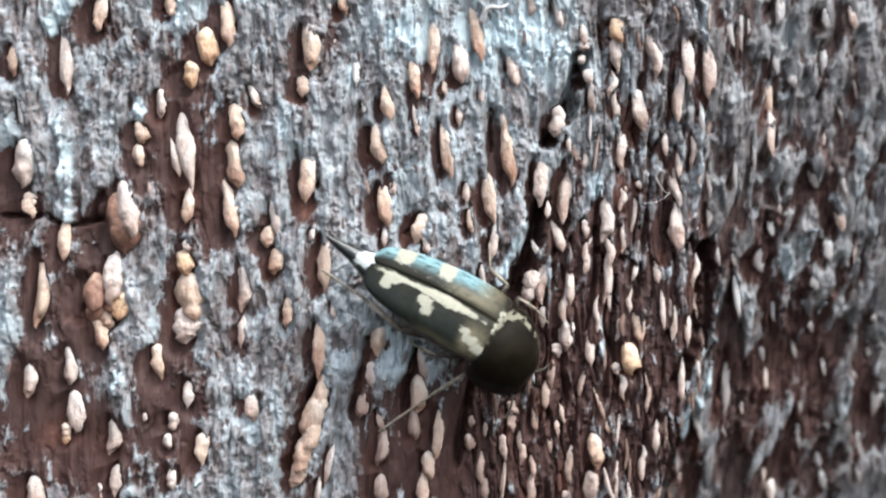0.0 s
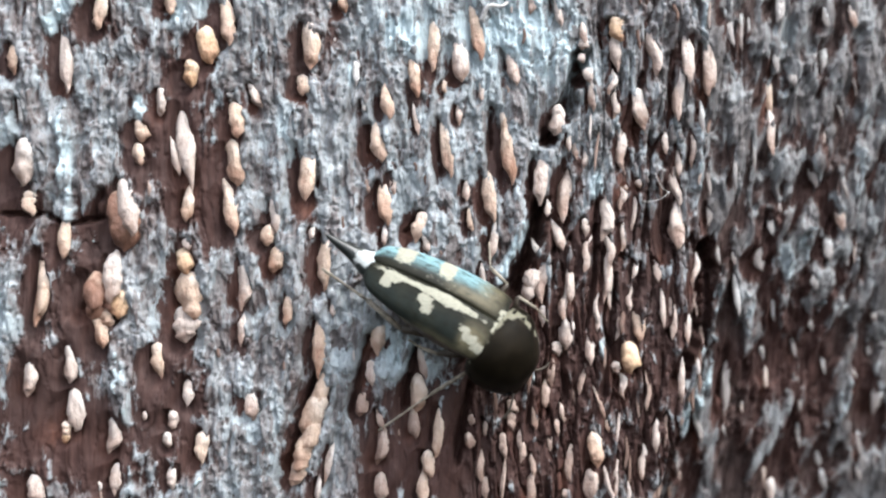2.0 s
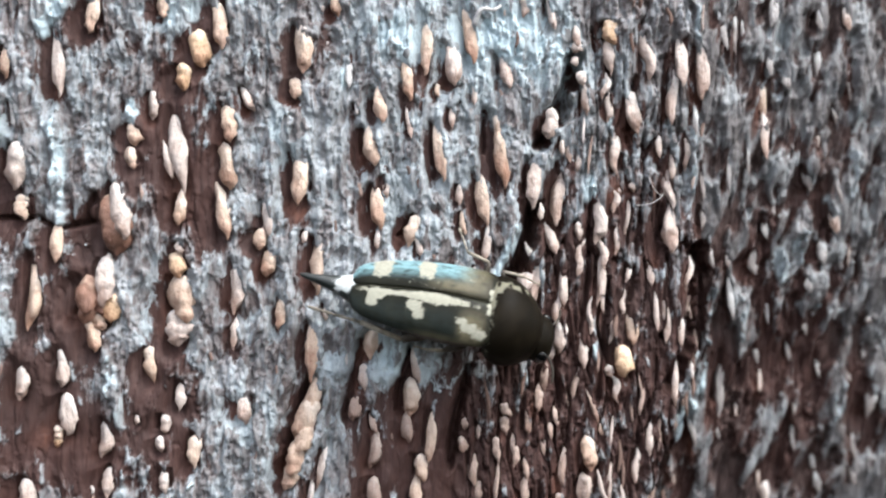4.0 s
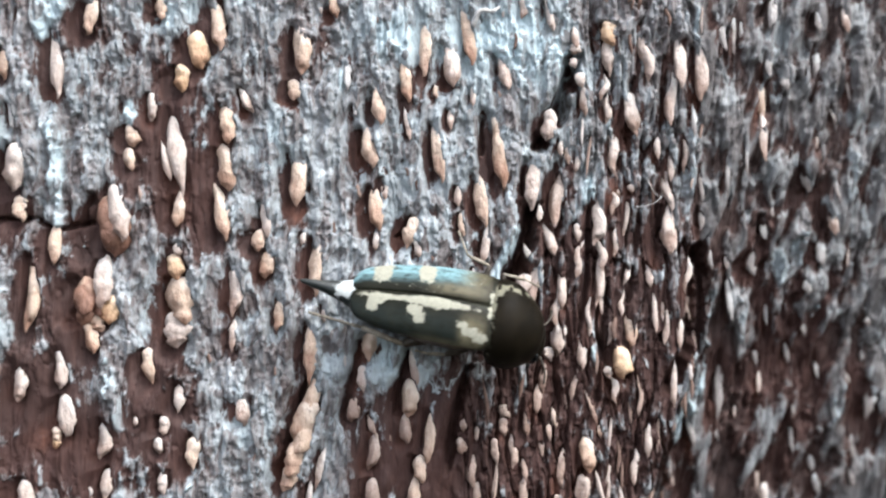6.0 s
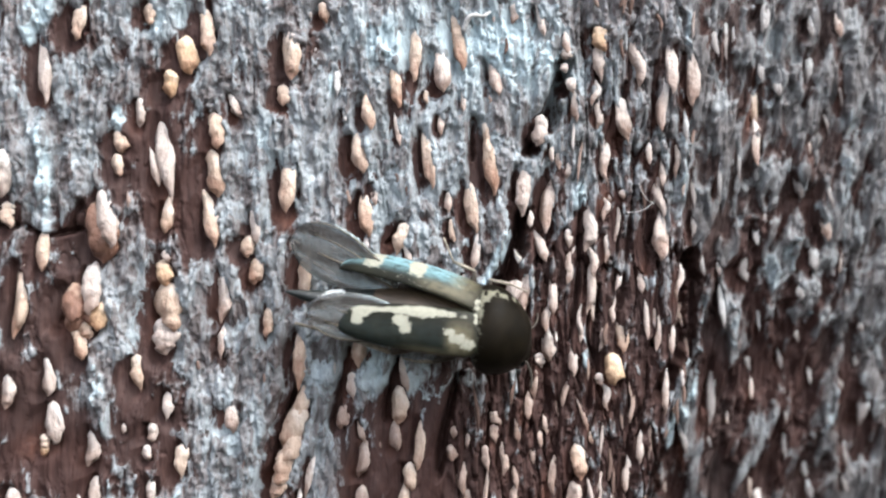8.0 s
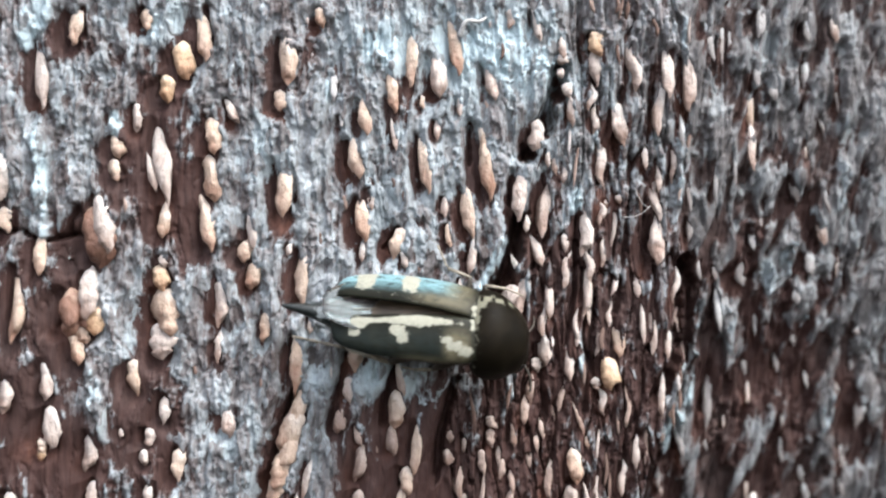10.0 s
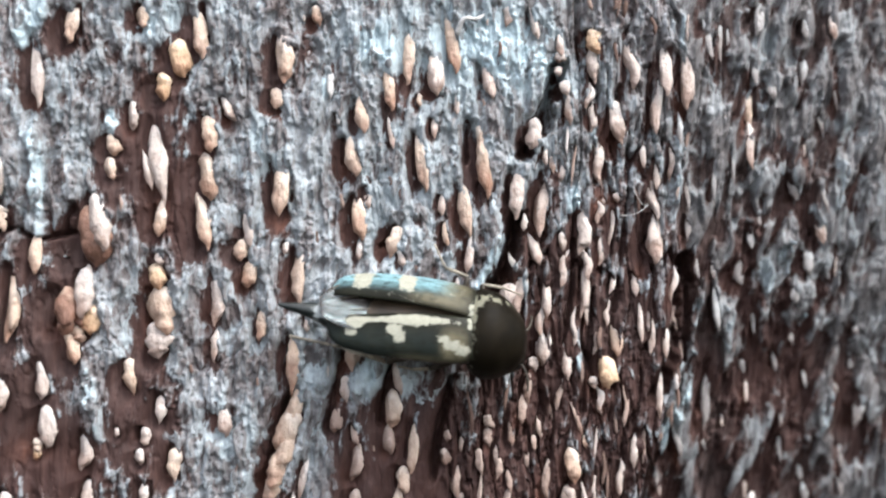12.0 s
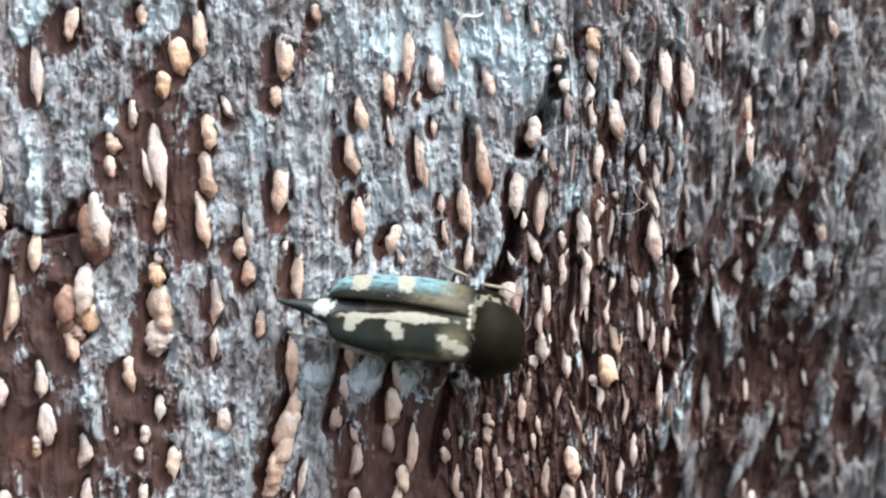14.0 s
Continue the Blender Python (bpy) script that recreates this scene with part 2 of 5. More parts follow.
def perlin(x, z):
    """Gradient noise, about -0.7 to 0.7."""
    i, j = np.floor(x).astype(int), np.floor(z).astype(int)
    u, v = x - i, z - j

    def corner(a, b):
        g = GRAD[(i + a) % 256, (j + b) % 256]
        return np.cos(g) * (u - a) + np.sin(g) * (v - b)

    fu, fv = u * u * u * (u * (u * 6 - 15) + 10), v * v * v * (v * (v * 6 - 15) + 10)
    top = corner(0, 1) * (1 - fu) + corner(1, 1) * fu
    low = corner(0, 0) * (1 - fu) + corner(1, 0) * fu
    return low * (1 - fv) + top * fv


def fbm(x, z, octaves=4, gain=0.5):
    total, amp = 0, 1.0
    for k in range(octaves):
        total = total + amp * perlin(x * 2 ** k + 17.3 * k, z * 2 ** k + 9.1 * k)
        amp *= gain
    return total


EDGE_Z = (-14, -8.8, -5.6, -4, -1.4, 0.8, 4.0, 6.8, 14)
EDGE_X = (0.2, 0.35, 0.6, 1.1, 2.3, 3.1, 4.4, 5.0, 5.6)


def rim(z):
    """Where the grey outer layer breaks off, z from the middle of the view."""
    return np.interp(z, EDGE_Z, EDGE_X)


def ledge(z):
    """Where the face breaks down a second time; the break runs aslant below."""
    return 9.75 - 0.08 * z + 0.42 * np.minimum(z + 3.5, 0)


def depth(x, z):
    """How far the trunk's face lies behind the middle plane: the face turns away, and breaks down twice."""
    a, b = rim(z), ledge(z)
    y = 0.11 * x
    y = y + (0.25 + 0.45 / (1 + np.exp((z - 4.5) / 1.2))) / (1 + np.exp(-(x - a) / 0.10)) + np.maximum(x - a, 0) * 0.06
    y = y + (0.2 + 0.9 * np.exp(-((z + 2.5) / 4.5) ** 2)) / (1 + np.exp(-(x - b) / 0.12)) + np.maximum(x - b, 0) * 0.16
    y = y + 0.30 * np.maximum(-1.0 - z, 0) / (1 + np.exp(-(x - b) / 0.12))
    return y


SOCKETS = []


def stub(x, z, long, wide, lean, tone, form="", out=0.0):
    """A fibre end in the trunk's face: its middle, length, width, lean of its top to +x in degrees, how amber it is, its form, and how far it stands out."""
    SOCKETS.append((x, z - HIGH, long, wide, lean, tone, form, out))


def fibre_ends():
    stub(-14.58, 21.51, 0.96, 0.37, 0, 0.6)
    stub(-12.90, 21.75, 2.20, 0.46, -2, 0.1, "drop")
    stub(-11.79, 23.17, 1.24, 0.48, 0, 0.7)
    stub(-9.39, 23.45, 0.78, 0.43, 0, 0.6)
    stub(-8.13, 22.07, 1.21, 0.63, -15, 1, "finger")
    stub(-8.72, 21.04, 0.90, 0.55, 0, 0.9)
    stub(-7.61, 23.02, 1.57, 0.53, -8, 0.7)
    stub(-9.75, 20.05, 0.90, 0.33, -4, 0.4)
    stub(-8.82, 18.69, 2.65, 0.56, -6, 0.2, "seed")
    stub(-10.40, 19.05, 0.74, 0.49, -10, 0.7)
    stub(-10.45, 18.23, 0.78, 0.39, -15, 0.7)
    stub(-9.26, 18.20, 1.07, 0.27, -10, 0.4)
    stub(-14.21, 17.95, 1.50, 0.80, 4, 0.3, "egg", 0.18)
    stub(-14.41, 19.70, 0.87, 0.21, -8, 0)
    stub(-14.06, 16.52, 0.81, 0.54, 0, 0.5)
    stub(-11.10, 15.95, 1.85, 1.05, -4, 2, "egg", 0.10)
    stub(-10.78, 16.42, 1.80, 0.62, -9, 0.3, "finger", 0.30)
    stub(-8.82, 16.54, 0.98, 0.43, 0, 0.7)
    stub(-12.94, 15.41, 1.20, 0.41, 0, 0.6)
    stub(-13.68, 13.73, 2.41, 0.46, 2, 0.5, "finger")
    stub(-11.29, 14.05, 1.65, 0.60, -5, 0.2, "finger")
    stub(-11.12, 13.10, 0.95, 0.62, 0, 0.9, "egg")
    stub(-11.80, 12.20, 1.16, 0.43, -15, 0.7, "finger")
    stub(-8.97, 14.55, 0.88, 0.55, -20, 0.8)
    stub(-8.72, 13.42, 1.60, 0.92, -6, 0.6, "lump")
    stub(-8.87, 12.42, 1.20, 0.82, -8, 0.2, "lump")
    stub(-7.47, 16.55, 1.73, 0.47, -10, 0.7, "drop")
    stub(-8.84, 15.12, 0.43, 0.31, -20, 0.2)
    stub(-14.09, 10.64, 1.20, 0.42, 3, 0.4, "finger")
    stub(-12.77, 11.09, 1.24, 0.43, 0, 0.4, "finger")
    stub(-12.56, 9.48, 1.28, 0.64, 0, 0.3, "finger")
    stub(-9.77, 11.12, 1.13, 0.45, -5, 0.5)
    stub(-8.76, 9.99, 0.94, 0.39, 4, 0.3)
    stub(-11.30, 8.65, 1.20, 0.49, 4, 0.2, "finger")
    stub(-9.47, 8.38, 0.49, 0.31, -10, 0.4)
    stub(-9.35, 7.15, 0.74, 0.31, 3, 0.4)
    stub(-8.28, 8.07, 1.08, 0.47, 6, 0.5)
    stub(-11.13, 7.09, 1.05, 0.47, 16, 0.3)
    stub(-13.81, 6.80, 0.96, 0.62, 0, 0.2, "finger")
    stub(-12.88, 8.54, 0.39, 0.27, -5, 0.8)
    stub(-10.24, 9.23, 0.31, 0.19, 0, 0.3)
    stub(-9.35, 9.07, 0.59, 0.39, 0, 0.4)
    stub(-4.66, 22.13, 1.62, 0.55, -4, 0.7, "finger")
    stub(-3.45, 23.58, 0.71, 0.40, 0, 0.7)
    stub(-0.34, 22.31, 1.92, 0.42, -3, 0.5)
    stub(-0.98, 21.10, 1.44, 0.38, -5, 0.6, "finger")
    stub(-1.99, 20.23, 1.11, 0.46, -4, 0.5, "drop")
    stub(-4.90, 20.69, 0.69, 0.43, 0, 0.5)
    stub(-7.15, 19.52, 1.28, 0.53, -3, 0.6, "finger")
    stub(-6.53, 20.33, 0.88, 0.37, -15, 0.2)
    stub(-7.26, 18.00, 1.47, 0.59, -4, 0.6)
    stub(-0.98, 19.57, 0.92, 0.20, -8, 0.4)
    stub(-4.76, 17.75, 1.74, 0.61, -8, 0.7, "drop")
    stub(-2.31, 18.80, 1.23, 0.56, -6, 0.5, "drop")
    stub(-3.08, 21.41, 1.11, 0.24, -4, 0)
    stub(-2.80, 20.02, 0.40, 0.18, -8, 0)
    stub(0.06, 20.68, 0.44, 0.20, 0, 0.7)
    stub(0.12, 18.66, 1.76, 0.44, -5, 0.7, "drop")
    stub(-5.89, 16.26, 1.10, 0.35, -10, 0.4, "drop")
    stub(-6.05, 15.45, 0.71, 0.47, 0, 0.5)
    stub(-5.77, 14.63, 0.89, 0.45, 2, 0.5)
    stub(-6.92, 13.80, 1.69, 0.45, 0, 0.3, "finger")
    stub(-5.35, 12.93, 1.10, 0.37, 0, 0.5, "finger")
    stub(-4.10, 14.68, 1.74, 0.53, 0, 0.7)
    stub(-2.05, 16.65, 1.31, 0.54, 0, 0.7, "drop")
    stub(-2.05, 15.42, 0.60, 0.24, 0, 0.2)
    stub(-0.80, 15.70, 1.04, 0.48, 22, 0.5)
    stub(-6.95, 12.17, 0.88, 0.29, 0, 0.2)
    stub(-3.86, 12.94, 0.55, 0.20, 0, 0.4)
    stub(-4.57, 15.51, 0.40, 0.20, 0, 0.2)
    stub(-1.73, 17.31, 0.72, 0.28, 0, 0.4)
    stub(-0.62, 15.18, 0.60, 0.24, -10, 0.4)
    stub(-4.31, 11.62, 1.80, 0.50, 3, 0.7, "seed")
    stub(-4.33, 9.92, 1.58, 0.53, 14, 0.7)
    stub(-4.49, 9.19, 1.38, 0.67, 17, 0.6)
    stub(-4.66, 8.54, 1.30, 0.65, 15, 0.6)
    stub(-4.86, 7.85, 1.22, 0.61, 14, 0.7)
    stub(-5.09, 7.24, 0.99, 0.49, 17, 0.6)
    stub(-6.66, 9.55, 0.83, 0.49, 0, 0.4)
    stub(-2.21, 11.76, 1.03, 0.54, 10, 0.5)
    stub(-2.50, 10.59, 0.83, 0.36, 4, 0.4)
    stub(-2.80, 9.52, 0.79, 0.40, 5, 0.3)
    stub(-2.17, 8.04, 1.15, 0.42, 5, 0.4)
    stub(-2.13, 6.63, 0.92, 0.56, 10, 0.4)
    stub(-0.92, 9.91, 1.20, 0.60, -5, 0.6)
    stub(-1.02, 8.84, 0.84, 0.44, -10, 0.3)
    stub(-0.18, 8.62, 1.52, 0.38, 4, 0.5)
    stub(-0.48, 7.39, 0.88, 0.42, 0, 0.5)
    stub(-0.72, 6.60, 0.92, 0.42, 0, 0.5)
    stub(-3.98, 7.50, 1.19, 0.28, 8, 0.4)
    stub(-4.37, 6.52, 0.79, 0.24, 5, 0.4)
    stub(-2.19, 9.01, 0.76, 0.28, -10, 0.1)
    stub(-0.72, 11.03, 1.00, 0.32, -8, 0.3)
    stub(1.14, 22.94, 1.97, 0.50, -3, 0.5)
    stub(0.56, 21.71, 1.32, 0.58, -8, 0.3)
    stub(2.44, 21.50, 1.17, 0.40, -10, 0.3)
    stub(2.23, 18.84, 2.37, 0.56, -4, 0.5, "drop")
    stub(1.32, 20.58, 0.60, 0.20, 0, 0.3)
    stub(0.56, 19.73, 0.64, 0.22, 0, 0.3)
    stub(4.06, 19.59, 1.01, 0.49, 12, 0.2)
    stub(5.02, 22.29, 0.37, 0.39, 0, 0.2)
    stub(5.00, 21.77, 0.33, 0.28, 0, 0.1)
    stub(5.01, 22.77, 0.73, 0.28, 0, 0.1)
    stub(5.25, 21.19, 0.53, 0.35, -10, 0.2)
    stub(5.38, 20.45, 0.86, 0.33, 0, 0.2)
    stub(6.31, 22.91, 0.82, 0.57, 0, 1)
    stub(6.31, 22.19, 1.23, 0.43, 0, 0.4)
    stub(7.66, 22.39, 1.81, 0.45, -8, 0.4)
    stub(7.20, 20.04, 1.44, 0.60, -3, 0.3, "wedge")
    stub(6.23, 20.26, 0.86, 0.25, 0, 0.1)
    stub(6.13, 21.03, 0.82, 0.23, 8, 0.1)
    stub(6.48, 18.70, 1.57, 0.33, -8, 0.3)
    stub(3.53, 17.61, 1.62, 0.48, 8, 0.3)
    stub(4.50, 17.28, 2.01, 0.47, 8, 0.4)
    stub(4.84, 18.51, 0.62, 0.25, 0, 0.1)
    stub(5.16, 18.37, 0.74, 0.25, 0, 0.1)
    stub(4.52, 18.84, 0.57, 0.20, 0, 0.1)
    stub(3.15, 23.69, 0.69, 0.30, 0, 0.3)
    stub(4.06, 23.47, 0.89, 0.30, -8, 0.3)
    stub(1.65, 17.01, 1.65, 0.48, -8, 0.6, "drop")
    stub(0.84, 17.06, 0.64, 0.28, 0, 0.4)
    stub(0.98, 16.02, 0.76, 0.28, 0, 0.5)
    stub(1.79, 15.32, 1.04, 0.30, 5, 0.2)
    stub(1.45, 14.02, 0.92, 0.26, 0, 0.1)
    stub(3.77, 16.46, 0.53, 0.21, 0, 0.2)
    stub(5.92, 16.32, 1.57, 0.46, 2, 0.4)
    stub(6.51, 16.89, 0.75, 0.25, 0, 0.2)
    stub(6.74, 17.22, 0.29, 0.23, 0, 0.2)
    stub(7.20, 17.33, 0.33, 0.25, 0, 0.3)
    stub(4.13, 15.49, 0.95, 0.37, -20, 0.2)
    stub(5.20, 15.74, 0.66, 0.27, 0, 0.2)
    stub(5.23, 14.81, 1.07, 0.27, 12, 0.3)
    stub(6.09, 14.98, 1.04, 0.33, -5, 0.4)
    stub(6.01, 14.19, 1.74, 0.29, 8, 0.4)
    stub(3.51, 14.30, 1.89, 0.49, -6, 0.3)
    stub(3.16, 13.38, 0.82, 0.49, 20, 0.4)
    stub(4.58, 13.78, 1.24, 0.33, -6, 0.2)
    stub(4.39, 13.00, 0.95, 0.29, 10, 0.2)
    stub(4.46, 12.17, 1.28, 0.45, 0, 0.2)
    stub(3.62, 12.51, 0.74, 0.27, 0, 0.2)
    stub(7.02, 16.37, 1.50, 0.17, 5, 0.2)
    stub(6.56, 15.44, 0.87, 0.17, 0, 0.1)
    stub(7.17, 12.35, 1.21, 0.46, -3, 0.7)
    stub(7.85, 14.29, 0.88, 0.27, -12, 0.2)
    stub(8.07, 12.93, 1.30, 0.21, 0, 0.2)
    stub(6.85, 13.15, 0.87, 0.25, 0, 0.2)
    stub(7.01, 14.19, 0.67, 0.21, 12, 0.2)
    stub(5.61, 12.70, 1.08, 0.19, 0, 0.3)
    stub(6.06, 13.20, 0.83, 0.17, 0, 0.4)
    stub(6.81, 11.02, 1.08, 0.68, -4, 1, "egg", 0.12)
    stub(6.36, 10.61, 0.42, 0.31, 0, 0.1)
    stub(6.60, 9.98, 0.87, 0.25, -10, 0.2)
    stub(5.30, 11.46, 1.08, 0.33, -6, 0.3)
    stub(5.09, 10.22, 0.87, 0.23, 12, 0.3)
    stub(3.94, 10.49, 0.91, 0.29, 4, 0.3)
    stub(4.19, 11.31, 0.49, 0.37, 0, 0.2)
    stub(3.69, 9.73, 0.82, 0.29, 0, 0.3)
    stub(5.69, 9.37, 1.00, 0.17, -18, 0.1)
    stub(4.32, 9.03, 0.58, 0.21, -6, 0.3)
    stub(4.15, 8.48, 0.54, 0.19, 0, 0.2)
    stub(3.27, 8.85, 0.66, 0.27, 0, 0.3)
    stub(2.54, 9.28, 0.49, 0.41, -20, 0.2)
    stub(2.52, 8.70, 0.62, 0.33, 0, 0.4)
    stub(1.51, 8.54, 0.45, 0.16, 0, 0.2)
    stub(2.21, 7.85, 0.86, 0.29, -5, 0.3)
    stub(2.81, 7.92, 1.03, 0.25, -3, 0.3)
    stub(3.90, 7.87, 0.52, 0.19, 0, 0.3)
    stub(5.56, 7.70, 1.20, 0.56, -3, 0.6, "egg", 0.10)
    stub(5.35, 6.31, 1.12, 0.50, 4, 0.4)
    stub(1.35, 7.26, 1.02, 0.33, 4, 0.4)
    stub(1.55, 6.31, 0.78, 0.35, 0, 0.3)
    stub(2.17, 6.62, 1.47, 0.18, 4, 0.3)
    stub(3.27, 7.20, 0.74, 0.25, -4, 0.3)
    stub(3.17, 6.38, 1.03, 0.29, 8, 0.3)
    stub(4.67, 7.16, 1.28, 0.37, 8, 0.1)
    stub(4.46, 6.01, 0.33, 0.29, 0, 0.1)
    stub(7.87, 8.11, 0.96, 0.29, 6, 0.2)
    stub(7.38, 7.12, 1.00, 0.29, 4, 0.2)
    stub(6.05, 8.47, 0.42, 0.19, 0, 0.5)
    stub(6.37, 6.69, 1.29, 0.17, 10, 0.2)
    stub(0.94, 8.09, 0.53, 0.37, 0, 0.1)
    stub(1.04, 8.80, 0.41, 0.29, 0, 0.1)
    stub(4.39, 11.72, 0.83, 0.41, 0, 0.4)
    stub(3.31, 11.80, 0.53, 0.25, 0, 0.2)
    stub(8.88, 22.02, 1.57, 0.43, 0, 0.2)
    stub(8.62, 20.66, 1.53, 0.37, 4, 0.2)
    stub(9.81, 21.67, 1.93, 0.56, 0, 0.3, "finger")
    stub(9.48, 19.90, 0.96, 0.25, 0, 0.1)
    stub(9.25, 18.78, 1.29, 0.25, 0, 0.3)
    stub(10.57, 23.18, 1.39, 0.32, -12, 0.1)
    stub(11.17, 23.25, 1.60, 0.21, 0, 0.1)
    stub(11.49, 23.17, 1.10, 0.17, 0, 0.1)
    stub(8.67, 18.31, 1.08, 0.25, 0, 0.1)
    stub(8.16, 18.84, 0.66, 0.25, 0, 0.1)
    stub(12.61, 23.98, 1.11, 0.47, 4, 0.2)
    stub(12.34, 20.83, 1.41, 0.47, 0, 0.5)
    stub(12.34, 19.37, 1.67, 0.47, 0, 0.3)
    stub(12.50, 22.06, 0.90, 0.30, 0, 0)
    stub(14.69, 22.13, 1.69, 0.39, -4, 0.2)
    stub(14.58, 23.72, 0.78, 0.30, 0, 0)
    stub(15.72, 23.92, 0.92, 0.39, -6, 0.1)
    stub(15.94, 21.58, 1.53, 0.17, -4, 0.1)
    stub(15.34, 20.37, 0.92, 0.22, -14, 0.1)
    stub(13.21, 21.46, 0.69, 0.43, 0, 0)
    stub(14.74, 19.23, 1.13, 0.22, -12, 0.1)
    stub(11.68, 18.61, 1.33, 0.17, 0, 0.1)
    stub(16.27, 18.34, 0.66, 0.33, 0, 0.1)
    stub(8.59, 15.96, 1.55, 0.59, 4, 0.3)
    stub(8.57, 17.69, 1.71, 0.40, 0, 0.1)
    stub(9.94, 17.61, 1.31, 0.25, 0, 0.1)
    stub(9.97, 16.30, 0.94, 0.30, 0, 0.1)
    stub(10.94, 18.01, 1.75, 0.21, 4, 0.1)
    stub(12.65, 16.00, 0.91, 0.44, 0, 0)
    stub(12.85, 16.65, 0.57, 0.20, -14, 0.1)
    stub(12.28, 14.80, 1.22, 0.61, 0, 0.2)
    stub(14.29, 17.86, 0.92, 0.44, -8, 0.2)
    stub(15.50, 16.31, 1.15, 0.51, -6, 0.1)
    stub(15.59, 17.45, 1.15, 0.22, -8, 0)
    stub(15.10, 14.91, 0.89, 0.47, 0, 0)
    stub(14.50, 13.69, 0.58, 0.40, 0, 0)
    stub(16.34, 15.02, 1.17, 0.13, 6, 0.1)
    stub(14.62, 12.05, 0.77, 0.27, -16, 0.2)
    stub(17.48, 12.22, 0.32, 0.34, 0, 0.2)
    stub(9.37, 14.18, 1.09, 0.21, 10, 0.2)
    stub(11.28, 13.27, 1.57, 0.31, -5, 0)
    stub(11.11, 14.59, 0.56, 0.22, 0, 0.2)
    stub(9.05, 12.14, 1.01, 0.25, 4, 0.4)
    stub(8.50, 12.93, 1.93, 0.29, 3, 0.1)
    stub(13.01, 12.80, 1.15, 0.22, 0, 0)
    stub(10.37, 14.81, 0.90, 0.22, -12, 0.1)
    stub(12.22, 12.09, 1.15, 0.22, 6, 0.1)
    stub(12.66, 11.00, 0.85, 0.22, -8, 0)
    stub(12.84, 9.85, 0.81, 0.22, 4, 0.2)
    stub(14.09, 11.14, 1.04, 0.27, 0, 0)
    stub(14.30, 8.76, 0.68, 0.18, 0, 0.2)
    stub(14.46, 7.54, 1.19, 0.23, 0, 0.2)
    stub(13.09, 5.95, 1.41, 0.23, 0, 0.1)
    stub(13.32, 5.12, 0.96, 0.41, 0, 0.3)
    stub(8.84, 10.15, 1.30, 0.23, 4, 0.1)
    stub(9.06, 6.82, 1.09, 0.27, -8, 0)
    stub(9.35, 6.14, 0.67, 0.19, -8, 0.2)
    stub(11.25, 9.86, 2.49, 0.49, 8, 0)
    stub(9.94, 8.04, 1.35, 0.30, -14, 0)
    stub(11.07, 7.94, 0.71, 0.18, -12, 0.2)
    stub(11.85, 8.71, 0.45, 0.18, 0, 0.3)
    stub(17.17, 7.04, 1.07, 0.30, -8, 0.1)
    stub(17.22, 5.73, 0.70, 0.28, -10, 0.2)
    stub(15.73, 5.44, 0.84, 0.33, -6, 0.1)
    stub(15.53, 6.35, 0.69, 0.32, 0, 0)
    stub(16.83, 10.01, 0.74, 0.23, -12, 0.1)
    stub(17.48, 10.81, 0.51, 0.28, 0, 0.1)
    stub(17.85, 8.92, 1.44, 0.56, 14, 0)
    stub(15.44, 10.41, 0.96, 0.23, -6, 0)
    stub(-12.00, 12.98, 0.78, 0.58, 12, 2)
    stub(-11.57, 12.65, 0.66, 0.47, -10, 0.7)
    stub(-11.52, 13.27, 0.85, 0.54, 0, 2)
    stub(-11.95, 13.60, 1.20, 0.70, 0, 2)
    stub(-12.88, 8.79, 0.50, 0.35, -5, 0.7)
    stub(3.20, 13.79, 0.82, 0.62, 10, 0.4)


def smooth(t):
    t = np.clip(t, 0, 1)
    return t * t * (3 - 2 * t)


def furrow(X, Z, points, wide, deep):
    """A crack along a line of points."""
    best = np.full(X.shape, 1e9)
    for (x0, z0), (x1, z1) in zip(points, points[1:]):
        dx, dz = x1 - x0, z1 - z0
        t = np.clip(((X - x0) * dx + (Z - z0) * dz) / (dx * dx + dz * dz), 0, 1)
        best = np.minimum(best, np.hypot(X - x0 - t * dx, Z - z0 - t * dz))
    deep = 0.62 * deep
    w = wide * (1 + 0.9 * fbm(X * 1.1, Z * 1.1, 3))
    return deep * (1 - smooth(best / np.maximum(w, 0.03)))


def blob(X, Z, x, z, rx, rz):
    return np.exp(-((X - x) / rx) ** 2 - ((Z - z) / rz) ** 2)


